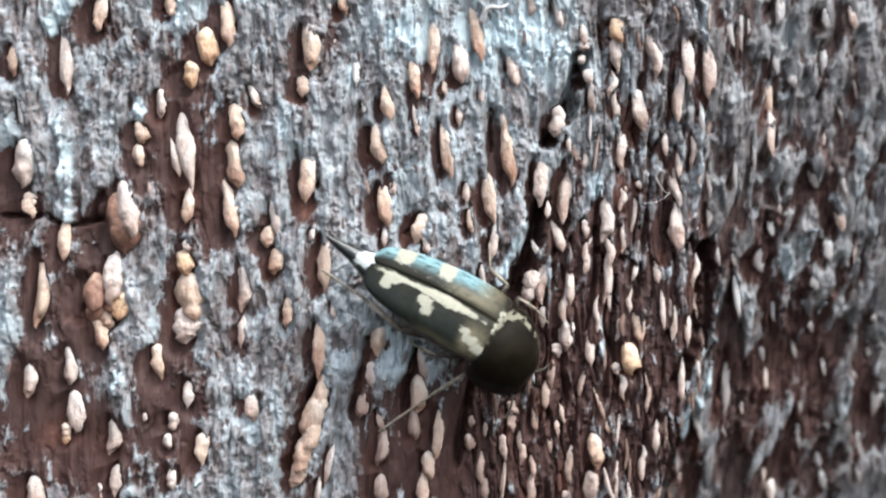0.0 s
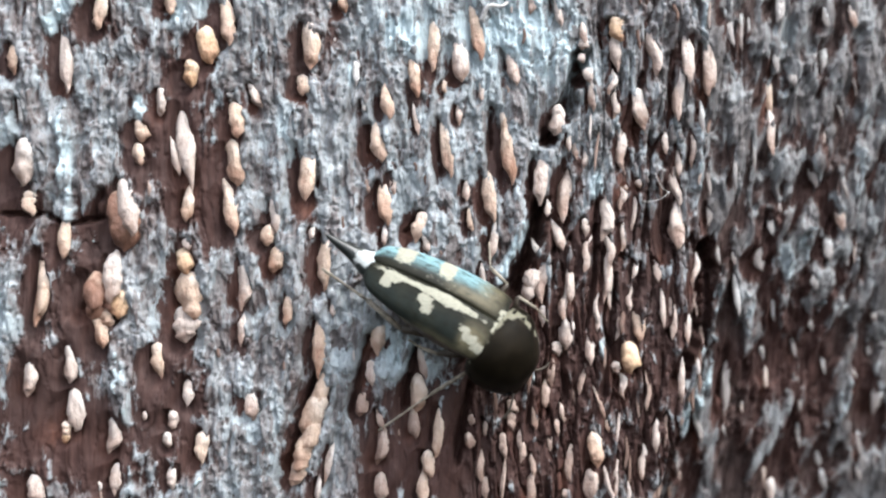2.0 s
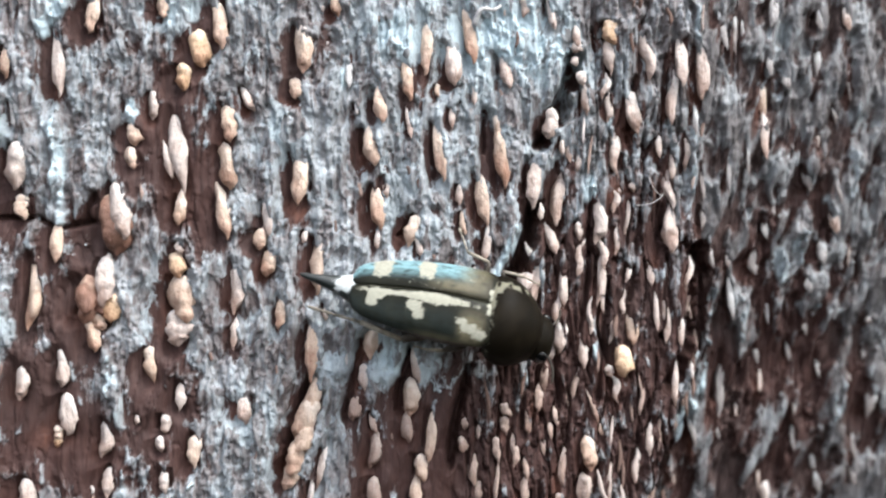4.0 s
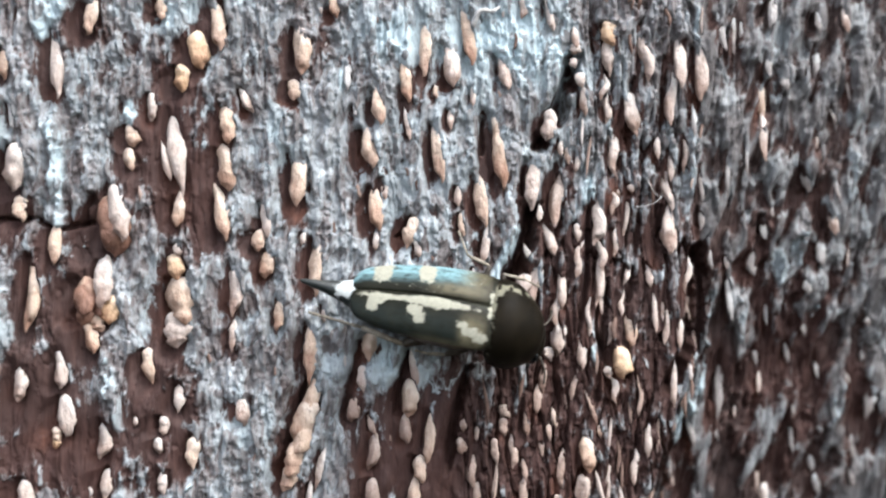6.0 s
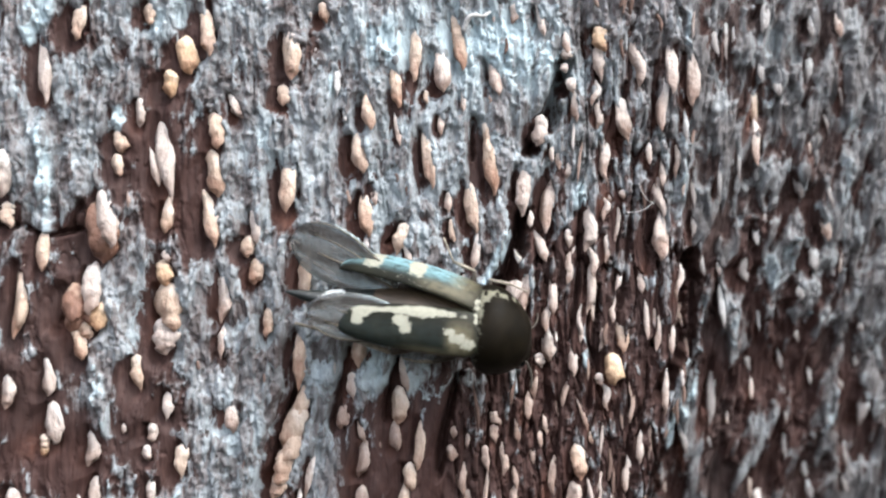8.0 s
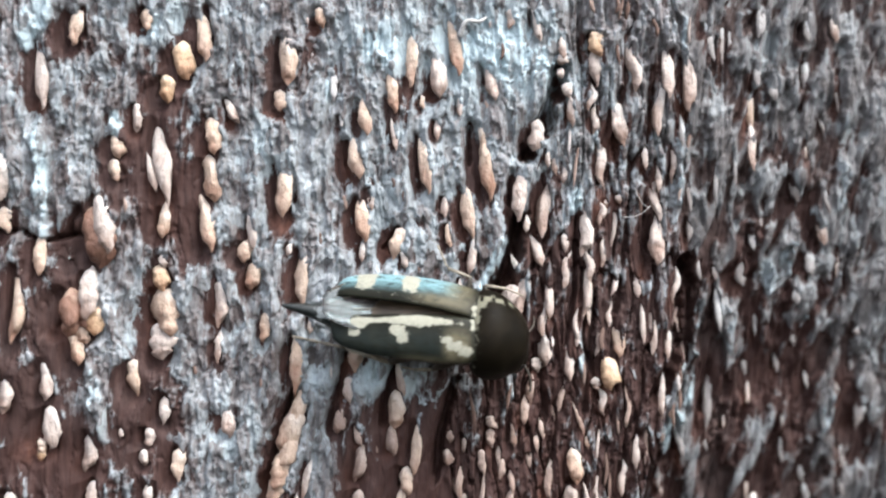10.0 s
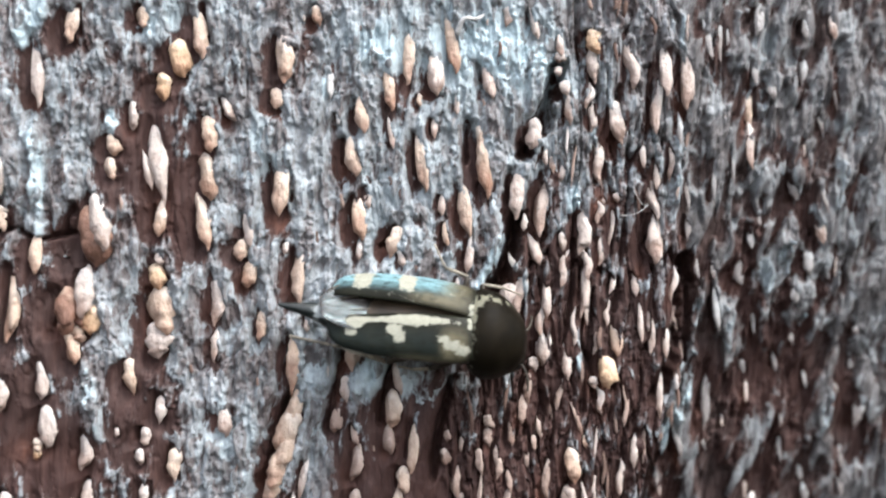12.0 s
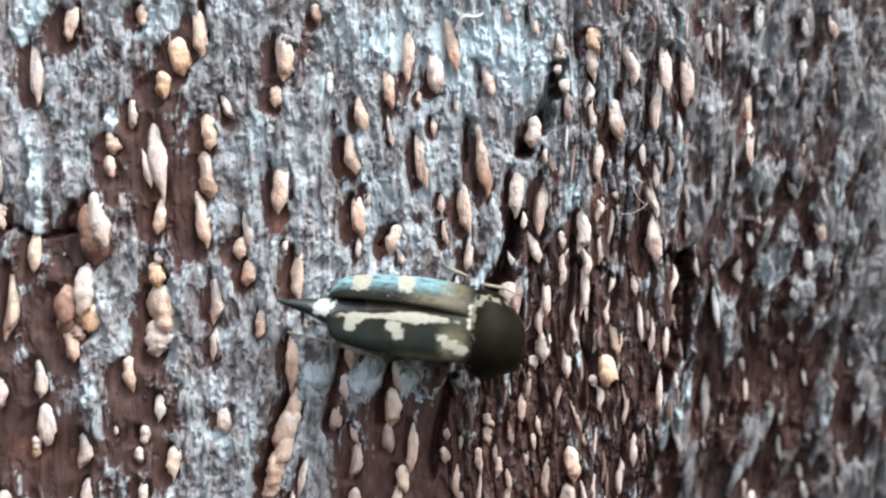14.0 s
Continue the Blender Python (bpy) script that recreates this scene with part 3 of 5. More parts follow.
def patches():
    """Where the grey skin is thicker (+) or gone (-): middle, reach, amount."""
    crown = ((1, 7, 4.5, 3.5, 0.30), (-6, 2, 2.2, 8, 0.16), (-13.0, 2.8, 1.4, 2.6, 0.22), (-6.3, -6.5, 1.9, 3.0, 0.22), (-1.6, -3.4, 1.9, 1.6, 0.22),
             (-10.2, -1.2, 0.9, 2.2, 0.24), (7.2, 6.2, 3.0, 3.2, 0.22), (13.5, 4.5, 3.5, 4.5, 0.08), (10.1, -5.5, 0.7, 2.5, 0.40), (-3.8, -5.5, 0.6, 3.0, 0.25),
             (-11.15, -4.5, 0.40, 1.7, 0.55), (-14.8, 4.0, 0.8, 0.9, 0.2), (-14.8, -2.5, 0.8, 0.7, 0.3), (12.0, -2.6, 1.0, 1.6, 0.25), (13.6, -0.2, 1.2, 1.0, 0.2))
    bare = ((-13.9, -5.6, 2.1, 2.6, -0.50), (-10.2, -4.0, 0.9, 1.0, -0.42), (-10.0, -6.0, 1.5, 1.6, -0.40), (-8.6, -6.0, 0.6, 1.4, -0.30), (-12.0, -6.8, 1.1, 2.0, -0.45),
            (-14.8, 2.0, 0.6, 1.2, -0.40), (-14.8, 0.7, 0.8, 0.9, -0.40), (-11.9, 7.5, 0.6, 0.7, -0.35), (-8.7, 5.4, 0.9, 1.0, -0.30), (-8.3, 2.8, 1.2, 2.3, -0.34),
            (-9.9, 4.0, 0.9, 1.0, -0.34), (-10.0, 2.7, 0.9, 0.9, -0.34), (-7.9, 0.4, 0.6, 0.9, -0.40), (-13.4, -1.0, 0.7, 1.6, -0.25), (-12.0, -1.0, 0.7, 0.9, -0.45),
            (-12.2, -3.0, 0.7, 0.9, -0.35), (-4.8, 1.4, 0.7, 0.6, -0.50), (-5.0, 5.1, 0.9, 0.4, -0.30), (-3.9, 7.6, 0.5, 0.9, -0.35), (-0.9, 5.0, 1.0, 0.8, -0.32),
            (0.5, 5.6, 0.7, 0.8, -0.32), (-6.3, 0.0, 0.5, 0.7, -0.35), (-7.0, -4.6, 0.4, 1.0, -0.35), (-0.8, -7.2, 2.4, 2.3, -0.62), (-0.6, -4.6, 0.9, 0.8, -0.20),
            (4.5, -5.0, 4.6, 4.6, -0.40), (2.5, -7.5, 2.2, 1.6, -0.25), (8.3, -7.2, 1.3, 2.4, -0.32), (7.0, 0.5, 3.4, 3.5, -0.24), (12.0, -6.0, 2.6, 3.4, -0.42), (12.4, 1.2, 1.8, 2.4, -0.24), (15.5, -7.0, 3.0, 2.4, -0.36),
            (13.5, -7.0, 4.0, 3.0, -0.10), (15.0, -2.0, 2.0, 1.6, -0.20), (9.9, -1.6, 0.7, 2.0, -0.40), (14.4, 3.6, 1.4, 1.0, -0.25))
    return crown + bare


def strips():
    """Bleached patches and raised strips: middle, reach, slant, height, strength."""
    left = ((-12.92, 3.1, 0.25, 2.1, 0.05, 0.20, 1.0), (-13.35, 7.9, 0.40, 0.8, 0.0, 0.12, 1.0), (-12.9, 8.6, 0.35, 0.8, 0.0, 0.10, 0.9), (-11.12, -4.5, 0.30, 1.3, 0.22, 0.24, 0.70),
            (-9.3, 8.2, 0.5, 0.6, 0.0, 0.0, 0.7), (-10.4, 4.9, 0.35, 0.45, 0.0, 0.0, 0.9), (-14.9, 4.3, 0.5, 1.2, 0.0, 0.0, 0.5), (-14.9, -2.5, 0.6, 0.5, 0.0, 0.0, 0.6),
            (-10.1, -2.2, 0.6, 1.4, 0.0, 0.0, 0.35), (-8.3, 8.5, 0.4, 0.8, 0.0, 0.0, 0.5), (-10.9, -8.0, 0.35, 0.9, 0.0, 0.1, 0.4))
    middle = ((2.55, -0.1, 0.30, 1.3, -0.38, 0.10, 1.0), (-1.3, 7.6, 1.0, 0.8, 0.0, 0.0, 1.0), (2.2, 7.7, 2.6, 1.5, 0.0, 0.0, 1.2), (4.0, 7.0, 0.7, 1.0, 0.0, 0.0, 1.2),
              (-3.2, 6.3, 0.18, 0.6, -0.1, 0.08, 0.9), (-1.2, 2.0, 4.5, 4.5, 0.0, 0.0, 0.28), (-1.6, -3.6, 1.1, 1.0, 0.0, 0.0, 0.75), (-3.8, -4.5, 0.6, 2.2, 0.0, 0.0, 0.4),
              (-0.2, -4.3, 0.9, 1.2, 0.0, 0.0, 0.4), (-6.6, -6.5, 1.2, 1.8, 0.0, 0.0, 0.45), (-5.4, 4.0, 0.6, 0.8, 0.0, 0.0, 0.5))
    right = ((5.6, 2.2, 0.30, 0.7, 0.0, 0.15, 0.8), (5.9, -3.6, 0.22, 0.5, 0.0, 0.15, 0.8), (10.35, -4.8, 0.28, 1.3, -0.20, 0.30, 1.0), (9.55, -6.4, 0.28, 1.0, -0.30, 0.30, 0.9), (9.0, -8.2, 0.20, 1.0, 0.22, 0.25, 0.3),
             (10.5, -1.9, 0.26, 1.0, -0.1, 0.2, 0.55), (12.0, -2.6, 0.40, 1.1, 0.0, 0.2, 0.55), (13.4, -0.6, 0.40, 0.9, 0.15, 0.2, 0.65), (14.1, 0.1, 0.40, 0.7, 0.0, 0.2, 0.6),
             (12.8, 6.2, 0.42, 0.8, 0.0, 0.15, 0.6), (13.1, 8.0, 0.8, 1.2, 0.0, 0.0, 0.5), (16.3, 5.2, 0.8, 0.5, 0.0, 0.15, 0.6), (16.4, -5.8, 0.42, 1.2, -0.2, 0.2, 0.7), (16.2, 3.0, 0.4, 1.0, 0.0, 0.2, 0.5),
             (9.6, 7.8, 0.14, 1.2, 0.0, 0.2, 0.9), (8.4, -1.5, 0.20, 2.0, -0.04, 0.25, 0.25), (8.35, 2.2, 0.18, 1.3, 0.0, 0.22, 0.35),
             (9.5, 3.2, 0.15, 1.1, 0.0, 0.2, 0.45), (10.55, 3.0, 0.15, 1.8, 0.0, 0.2, 0.25), (11.0, 7.8, 0.14, 1.0, 0.0, 0.2, 0.55), (6.3, 5.2, 0.15, 0.9, 0.0, 0.15, 0.6), (15.3, 1.6, 0.3, 0.5, 0.3, 0.2, 0.5), (17.0, 1.0, 0.2, 0.9, 0.1, 0.2, 0.4))
    return left + middle + right


def trunk_face():
    """The height field of the face, with how much grey skin covers it."""
    nx, nz = 1040, 760
    xs, zs = np.linspace(-19.5, 21.5, nx), np.linspace(-HIGH, HIGH, nz)
    X, Z = np.meshgrid(xs, zs)
    wx = X + 0.35 * fbm(X * 0.5, Z * 0.25, 3)
    wz = Z + 0.5 * fbm(X * 0.4 + 40, Z * 0.3, 3)
    h = -depth(X + 0.25 * fbm(X * 0.9, Z * 0.5, 3), Z + 0.3 * fbm(X * 0.8 + 7, Z * 0.8, 2))
    inner = smooth((X - rim(Z)) / 0.8)
    far = smooth((X - ledge(Z) + 0.05 + 0.5 * fbm(X * 0.6 + 3, Z * 0.35, 3)) / 0.8)
    slant = wx - 0.22 * far * wz
    ridge = 1 - 2.4 * np.abs(fbm(slant * 1.15, wz * 0.16, 3))
    fibre = 1 - 2.4 * np.abs(fbm(slant * 2.6 + 31, wz * 0.34, 3))
    flake = fbm(wx * 2.3 + 5, wz * 1.05 + 3, 4, 0.6)
    scale = fbm(wx * 4.6 + 11, wz * 2.2 + 2, 3, 0.6)
    slab = fbm(slant * 1.0 + 71, wz * 0.36 + 8, 4, 0.55)
    skin = 0.66 + 0 * X
    for x, z, rx, rz, much in patches():
        skin = skin + much * blob(X, Z, x, z, rx, rz)
    # hollows beside and below the fibre ends, smooth, with a crevice along the buried flank; their brown is bare wood
    # and painted shade
    pits, worn_shade, mound, rust = 0 * X, 0 * X, 0 * X, 0 * X
    for x, z, long, wide, lean, tone, form, _ in SOCKETS:
        r = long * 1.3 + 1.2
        i0, i1 = np.searchsorted(xs, (x - r, x + r))
        j0, j1 = np.searchsorted(zs, (z - r, z + r))
        if i1 <= i0 or j1 <= j0:
            continue
        s = (slice(j0, j1), slice(i0, i1))
        c, d = math.cos(radians(lean)), math.sin(radians(lean))
        u = (X[s] - x) * c - (Z[s] - z) * d
        v = (X[s] - x) * d + (Z[s] - z) * c
        luck, red, side = (x * 7.13 + z * 3.77) % 1.0, (x * 3.31 + z * 5.17) % 1.0, 1 if (x * 2.37 + z * 6.11) % 1.0 < 0.85 else -1
        out = x < float(rim(z))
        big = min(wide, 0.7)
        ragged = 0.24 * flake[s]
        roomy = 0.95 if x < -6 else 0.72
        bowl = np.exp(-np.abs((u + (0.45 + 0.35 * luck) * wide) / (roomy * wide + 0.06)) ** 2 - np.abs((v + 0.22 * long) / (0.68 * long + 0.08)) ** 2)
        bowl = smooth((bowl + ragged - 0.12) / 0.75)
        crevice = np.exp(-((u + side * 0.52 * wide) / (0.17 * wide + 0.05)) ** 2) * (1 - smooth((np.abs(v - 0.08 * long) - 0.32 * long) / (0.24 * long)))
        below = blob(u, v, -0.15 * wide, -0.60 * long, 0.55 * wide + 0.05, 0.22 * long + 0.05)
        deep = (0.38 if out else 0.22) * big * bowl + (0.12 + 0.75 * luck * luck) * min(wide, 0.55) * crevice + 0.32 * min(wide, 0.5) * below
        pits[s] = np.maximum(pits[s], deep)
        worn_shade[s] = np.maximum(worn_shade[s], np.maximum(bowl * min(1.0, 0.40 + 0.9 * wide), 0.9 * crevice))
        rust[s] = np.maximum(rust[s], max(0.0, 1.8 * red - 0.85) * blob(u, v, -0.4 * wide, -0.45 * long, 0.7 * wide, 0.5 * long))
        mound[s] = np.maximum(mound[s], 0.30 * wide * blob(u, v, 0.55 * wide, 0.30 * long, 0.35 * wide + 0.05, 0.5 * long))
    for x, z, rx, rz in ((-12.95, 5.4, 0.35, 0.40), (-4.85, 1.35, 0.65, 0.55), (-11.9, -2.2, 0.5, 0.7), (-5.0, 5.0, 0.8, 0.35), (0.2, 5.4, 0.5, 0.6), (6.4, 2.3, 0.5, 0.7), (8.1, -0.6, 0.25, 0.6), (-13.2, -6.4, 0.6, 0.4)):
        rust = np.maximum(rust, 0.8 * blob(X, Z, x, z, rx, rz))
    bare = np.maximum(worn_shade, np.clip((0.48 - skin) / 0.25, 0, 1)) * (1 - 0.7 * inner)
    rough = (1 - 0.97 * worn_shade) * (1 - 0.6 * far) * np.clip((skin - 0.2) / 0.35, 0.20 + 0.5 * inner, 1)
    h = h + 0.20 * fbm(wx * 0.45, wz * 0.2, 3) + ((0.15 + 0.10 * inner) * ridge + (0.07 + 0.06 * inner) * fibre) * (1 - 0.8 * far) * (1 - 0.85 * bare)
    h = h + far * (0.30 * np.tanh(slab * 5) + 0.06 * np.clip(ridge, -1, 1))
    ground = h.copy()
    h = h + rough * (0.075 * np.tanh(flake * 8) + 0.04 * flake + 0.035 * np.tanh(scale * 8)) + mound - pits
    cleft = 1 - smooth(np.abs(fbm(slant * 1.05 + 60, wz * 0.13, 3)) / 0.07)
    slit = 1 - smooth(np.abs(fbm(wx * 2.1 + 90, wz * 0.30, 2)) / 0.06)
    split = (0.38 * cleft + 0.20 * slit) * inner * (1 - 0.7 * far) + 0.06 * slit * (1 - inner)
    h = h - split * (1 - 0.6 * smooth(mound * 12))
    bleach = 0 * X
    for x, z, rx, rz, lean, high, much in strips():
        here = blob(X + lean * (Z - z), Z, x, z, rx, rz)
        if rx < 0.45:
            here = smooth(here * 2.2 - 0.55 + 0.8 * flake)
        bleach = bleach + much * here
        h = h + high * here
    skin = skin + 0.34 * flake * (1 - 0.6 * far) + 0.12 * scale * (1 - far) + 0.12 * (fibre - 0.3) - 0.10 * inner + 0.22 * fbm(wx * 0.5 + 3, wz * 0.25, 2)
    skin = skin + far * (0.75 * slab - 0.06)
    # skin thins to brown in hollows and clefts, partly painting their shade
    skin = skin - 0.62 * worn_shade - 0.4 * pits - 0.5 * split + 0.22 * inner * np.clip(ridge, 0, 1) + 0.40 * np.clip(bleach, 0, 1)
    # cracks
    for points, wide, deep in ((((-15.0, 1.15), (-13.6, 1.15), (-12.9, 0.75), (-11.8, 1.05)), 0.16, 0.7),
                               (((5.05, 6.9), (4.75, 6.2), (4.5, 5.2), (4.0, 4.3), (3.7, 3.9)), 0.46, 2.6),
                               (((3.5, 1.6), (3.3, 0.6), (3.0, -0.4), (2.5, -1.5)), 0.50, 2.6),
                               (((1.1, -4.2), (0.85, -5.2), (0.55, -6.4), (0.45, -7.6)), 0.30, 1.5),
                               (((9.75, 0.2), (9.65, -1.4), (9.55, -3.4), (8.8, -5.0)), 0.42, 2.6), (((10.2, -0.8), (10.1, -2.0), (10.0, -3.6)), 0.35, 1.6),
                               (((-5.35, -7.8), (-5.0, -6.4), (-4.4, -4.9)), 0.40, 0.6), (((-4.85, -7.6), (-4.4, -6.3), (-3.95, -5.0)), 0.2, 0.6),
                               (((-2.6, -3.2), (-2.95, -4.4), (-3.1, -5.6)), 0.26, 0.6),
                               (((-0.9, -3.4), (-1.3, -4.8), (-1.35, -5.6)), 0.24, 0.7),
                               (((5.6, 0.8), (5.5, -1.2), (5.2, -3.0)), 0.16, 0.6), (((7.6, 2.6), (7.4, 0.5), (7.1, -1.8)), 0.16, 0.6),
                               (((6.3, -1.0), (6.1, -3.4), (5.9, -5.4)), 0.18, 0.6), (((8.2, 7.0), (8.3, 5.0), (8.1, 3.0)), 0.2, 0.6),
                               (((-11.75, 1.95), (-11.95, 1.5), (-12.05, 1.0)), 0.20, 0.6), (((1.72, 5.0), (1.66, 4.3), (1.66, 3.5)), 0.17, 0.7), (((-4.45, 3.3), (-4.35, 2.8), (-4.4, 2.2)), 0.13, 0.5),
                               (((-0.85, 0.95), (-1.1, 0.75), (-1.35, 0.55)), 0.18, 0.6), (((3.2, 3.3), (3.1, 2.7), (3.15, 2.1)), 0.16, 0.6), (((7.25, 6.3), (7.2, 5.3), (7.15, 4.5)), 0.17, 0.6), (((4.4, 1.8), (4.5, 1.2), (4.3, 0.6)), 0.25, 0.8),
                               (((-6.2, 8.4), (-5.9, 6.6), (-5.9, 5.0)), 0.07, 0.25)):
        cut = furrow(X, Z, points, wide, deep)
        h -= cut
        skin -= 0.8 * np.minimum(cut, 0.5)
    return X, Z, h, ground, skin, np.clip(bleach, 0, 1), np.clip(rust, 0, 0.9), far


def tree_trunk():
    fibre_ends()
    X, Z, h, ground, skin, bleach, rust, dull = trunk_face()
    nz, nx = X.shape
    front = np.stack([X, -h, Z + HIGH], -1).reshape(-1, 3)
    # a plain rounded back closes the piece
    bx = X[0]
    arc = 16.0 + 8.0 * np.sqrt(np.clip(1 - ((bx - 1) / 22.0) ** 2, 0, 1))
    low = np.stack([bx, arc, np.zeros(nx)], -1)
    top = np.stack([bx, arc, np.full(nx, 2 * HIGH)], -1)
    verts = np.concatenate([front, low, top])
    n = nx * nz
    i = np.arange(nx - 1)
    grid = (np.arange(nz - 1)[:, None] * nx + i).ravel()
    quads = [np.stack([grid, grid + 1, grid + nx + 1, grid + nx], -1),
             np.stack([i + 1, i, n + i, n + i + 1], -1),
             np.stack([(nz - 1) * nx + i, (nz - 1) * nx + i + 1, n + nx + i + 1, n + nx + i], -1),
             np.stack([n + i + 1, n + i, n + nx + i, n + nx + i + 1], -1)]
    for edge in (0, nx - 1):      # the two cut sides
        first = len(verts)
        verts = np.concatenate([verts, np.stack([np.full(nz, bx[edge]), np.full(nz, arc[edge]), Z[:, 0] + HIGH], -1)])
        j = np.arange(nz - 1)
        quads.append(np.stack([j * nx + edge, (j + 1) * nx + edge, first + j + 1, first + j], -1))
    quads = np.concatenate(quads)
    me = bpy.data.meshes.new("trunk_face")
    me.vertices.add(len(verts))
    me.vertices.foreach_set("co", (verts * MM).ravel())
    me.loops.add(quads.size)
    me.loops.foreach_set("vertex_index", quads.ravel())
    me.polygons.add(len(quads))
    me.polygons.foreach_set("loop_start", np.arange(0, quads.size, 4))
    me.polygons.foreach_set("use_smooth", np.ones(len(quads), dtype=bool))
    rest = np.full(2 * nx + 2 * nz, 0.3)
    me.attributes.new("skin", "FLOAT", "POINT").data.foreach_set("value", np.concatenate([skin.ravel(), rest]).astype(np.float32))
    me.attributes.new("bleach", "FLOAT", "POINT").data.foreach_set("value", np.concatenate([bleach.ravel(), rest * 0]).astype(np.float32))
    me.attributes.new("rust", "FLOAT", "POINT").data.foreach_set("value", np.concatenate([rust.ravel(), rest * 0]).astype(np.float32))
    me.attributes.new("dull", "FLOAT", "POINT").data.foreach_set("value", np.concatenate([dull.ravel(), rest * 0]).astype(np.float32))
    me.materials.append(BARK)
    me.update()
    me.validate()
    trunk = new("tree_trunk", me)
    tagged(trunk, "weathered red-brown tree trunk with bleached grey skin and fibre ends", "tree trunk", kind="structure")
    return trunk, X[0], Z[:, 0], h, ground


FORMS = {"egg": (2.2, 0.50, 2.6, 0.50), "finger": (3.4, 0.55, 4.5, 0.50), "drop": (1.25, 0.85, 3.4, 0.50), "seed": (1.5, 0.75, 1.7, 0.70), "wedge": (5.0, 0.50, 1.4, 0.80), "lump": (2.6, 0.50, 3.0, 0.50), "flake": (1.6, 0.7, 2.2, 0.6)}


def stub_shape(rng, form="drop", rings=18, around=14, wave=0.0):
    """A fibre end one long and one wide, with chipped facets; the form gives how its top and foot taper."""
    above, soft, under, firm = FORMS[form]
    verts = []
    bend, hook, seed = rng.uniform(-0.16, 0.16), rng.uniform(-0.20, 0.20), rng.uniform(0, 90)
    knots = [(rng.uniform(-0.6, 0.6), rng.uniform(0.10, 0.34), rng.uniform(0.12, 0.2)) for _ in range(2 if form == "lump" else rng.choice((0, 0, 1)))]
    for i in range(rings):
        t = math.sin((-1 + 2 * i / (rings - 1)) * math.pi / 2)
        body = max(1 - abs(t) ** (under if t < 0 else above), 0) ** (firm if t < 0 else soft)
        r = 0.5 * max(body, 0.05)
        for at, much, reach in knots:
            r *= 1 - much * math.exp(-((t - at) / reach) ** 2)
        for j in range(around):
            a = 2 * math.pi * j / around
            c, d = math.cos(a), math.sin(a)
            k = 1 + 0.34 * noise.noise((c * 0.9 + seed, d * 0.9, t * 2.2)) + 0.26 * noise.noise((c * 1.8 + seed, d * 1.8 + 5, t * 5.0))
            k *= 1 + (1 - t * t) * (0.10 * math.cos(3 * a + seed + t) + 0.07 * math.cos(2 * a + seed * 2))
            z = t / 2 + 0.09 * math.cos(a + seed * 3) * t * t * (-t if t < 0 else 0.4 * t)
            verts.append(Vector((r * k * c + bend * (1 - t * t) + hook * t ** 3 * 0.5 + wave * math.sin(t * 3.6 + seed), r * k * d, z)))
    for _ in range(7):      # chips
        a, up = rng.uniform(0, 2 * math.pi), rng.uniform(-0.45, 0.45)
        n = Vector((math.cos(a), math.sin(a), up)).normalized()
        reach = max(v.dot(n) for v in verts) * rng.uniform(0.72, 0.92)
        verts = [v - n * max(v.dot(n) - reach, 0) * 0.85 for v in verts]
    return [tuple(v) for v in verts], ring_faces(rings, around)


def ground_at(x, z):
    i, j = int(np.searchsorted(FACE_X, x)), int(np.searchsorted(FACE_Z, z))
    return -float(GROUND[min(j, len(FACE_Z) - 1), min(i, len(FACE_X) - 1)])


def form_of(x, z, long, wide):
    """The usual form for a fibre end of these proportions."""
    slender, pick = long / wide, (x * 5.31 + z * 2.93) % 1.0
    if x > float(ledge(z)) + 0.25 and pick < 0.75:
        return "flake"
    if x < float(rim(z)):
        if slender < 1.65:
            return "egg" if pick < 0.65 else "lump"
        if slender < 2.9:
            return "finger" if pick < 0.35 else "drop" if pick < 0.7 else "wedge" if pick < 0.82 else "lump"
        return "drop" if pick < 0.55 else "finger" if pick < 0.75 else "seed"
    if slender < 1.8:
        return "wedge" if pick < 0.5 else "lump"
    if slender < 3.0:
        return "drop" if pick < 0.45 else "seed" if pick < 0.7 else "wedge"
    return "wavy" if pick < 0.6 else "drop" if pick < 0.8 else "flake"


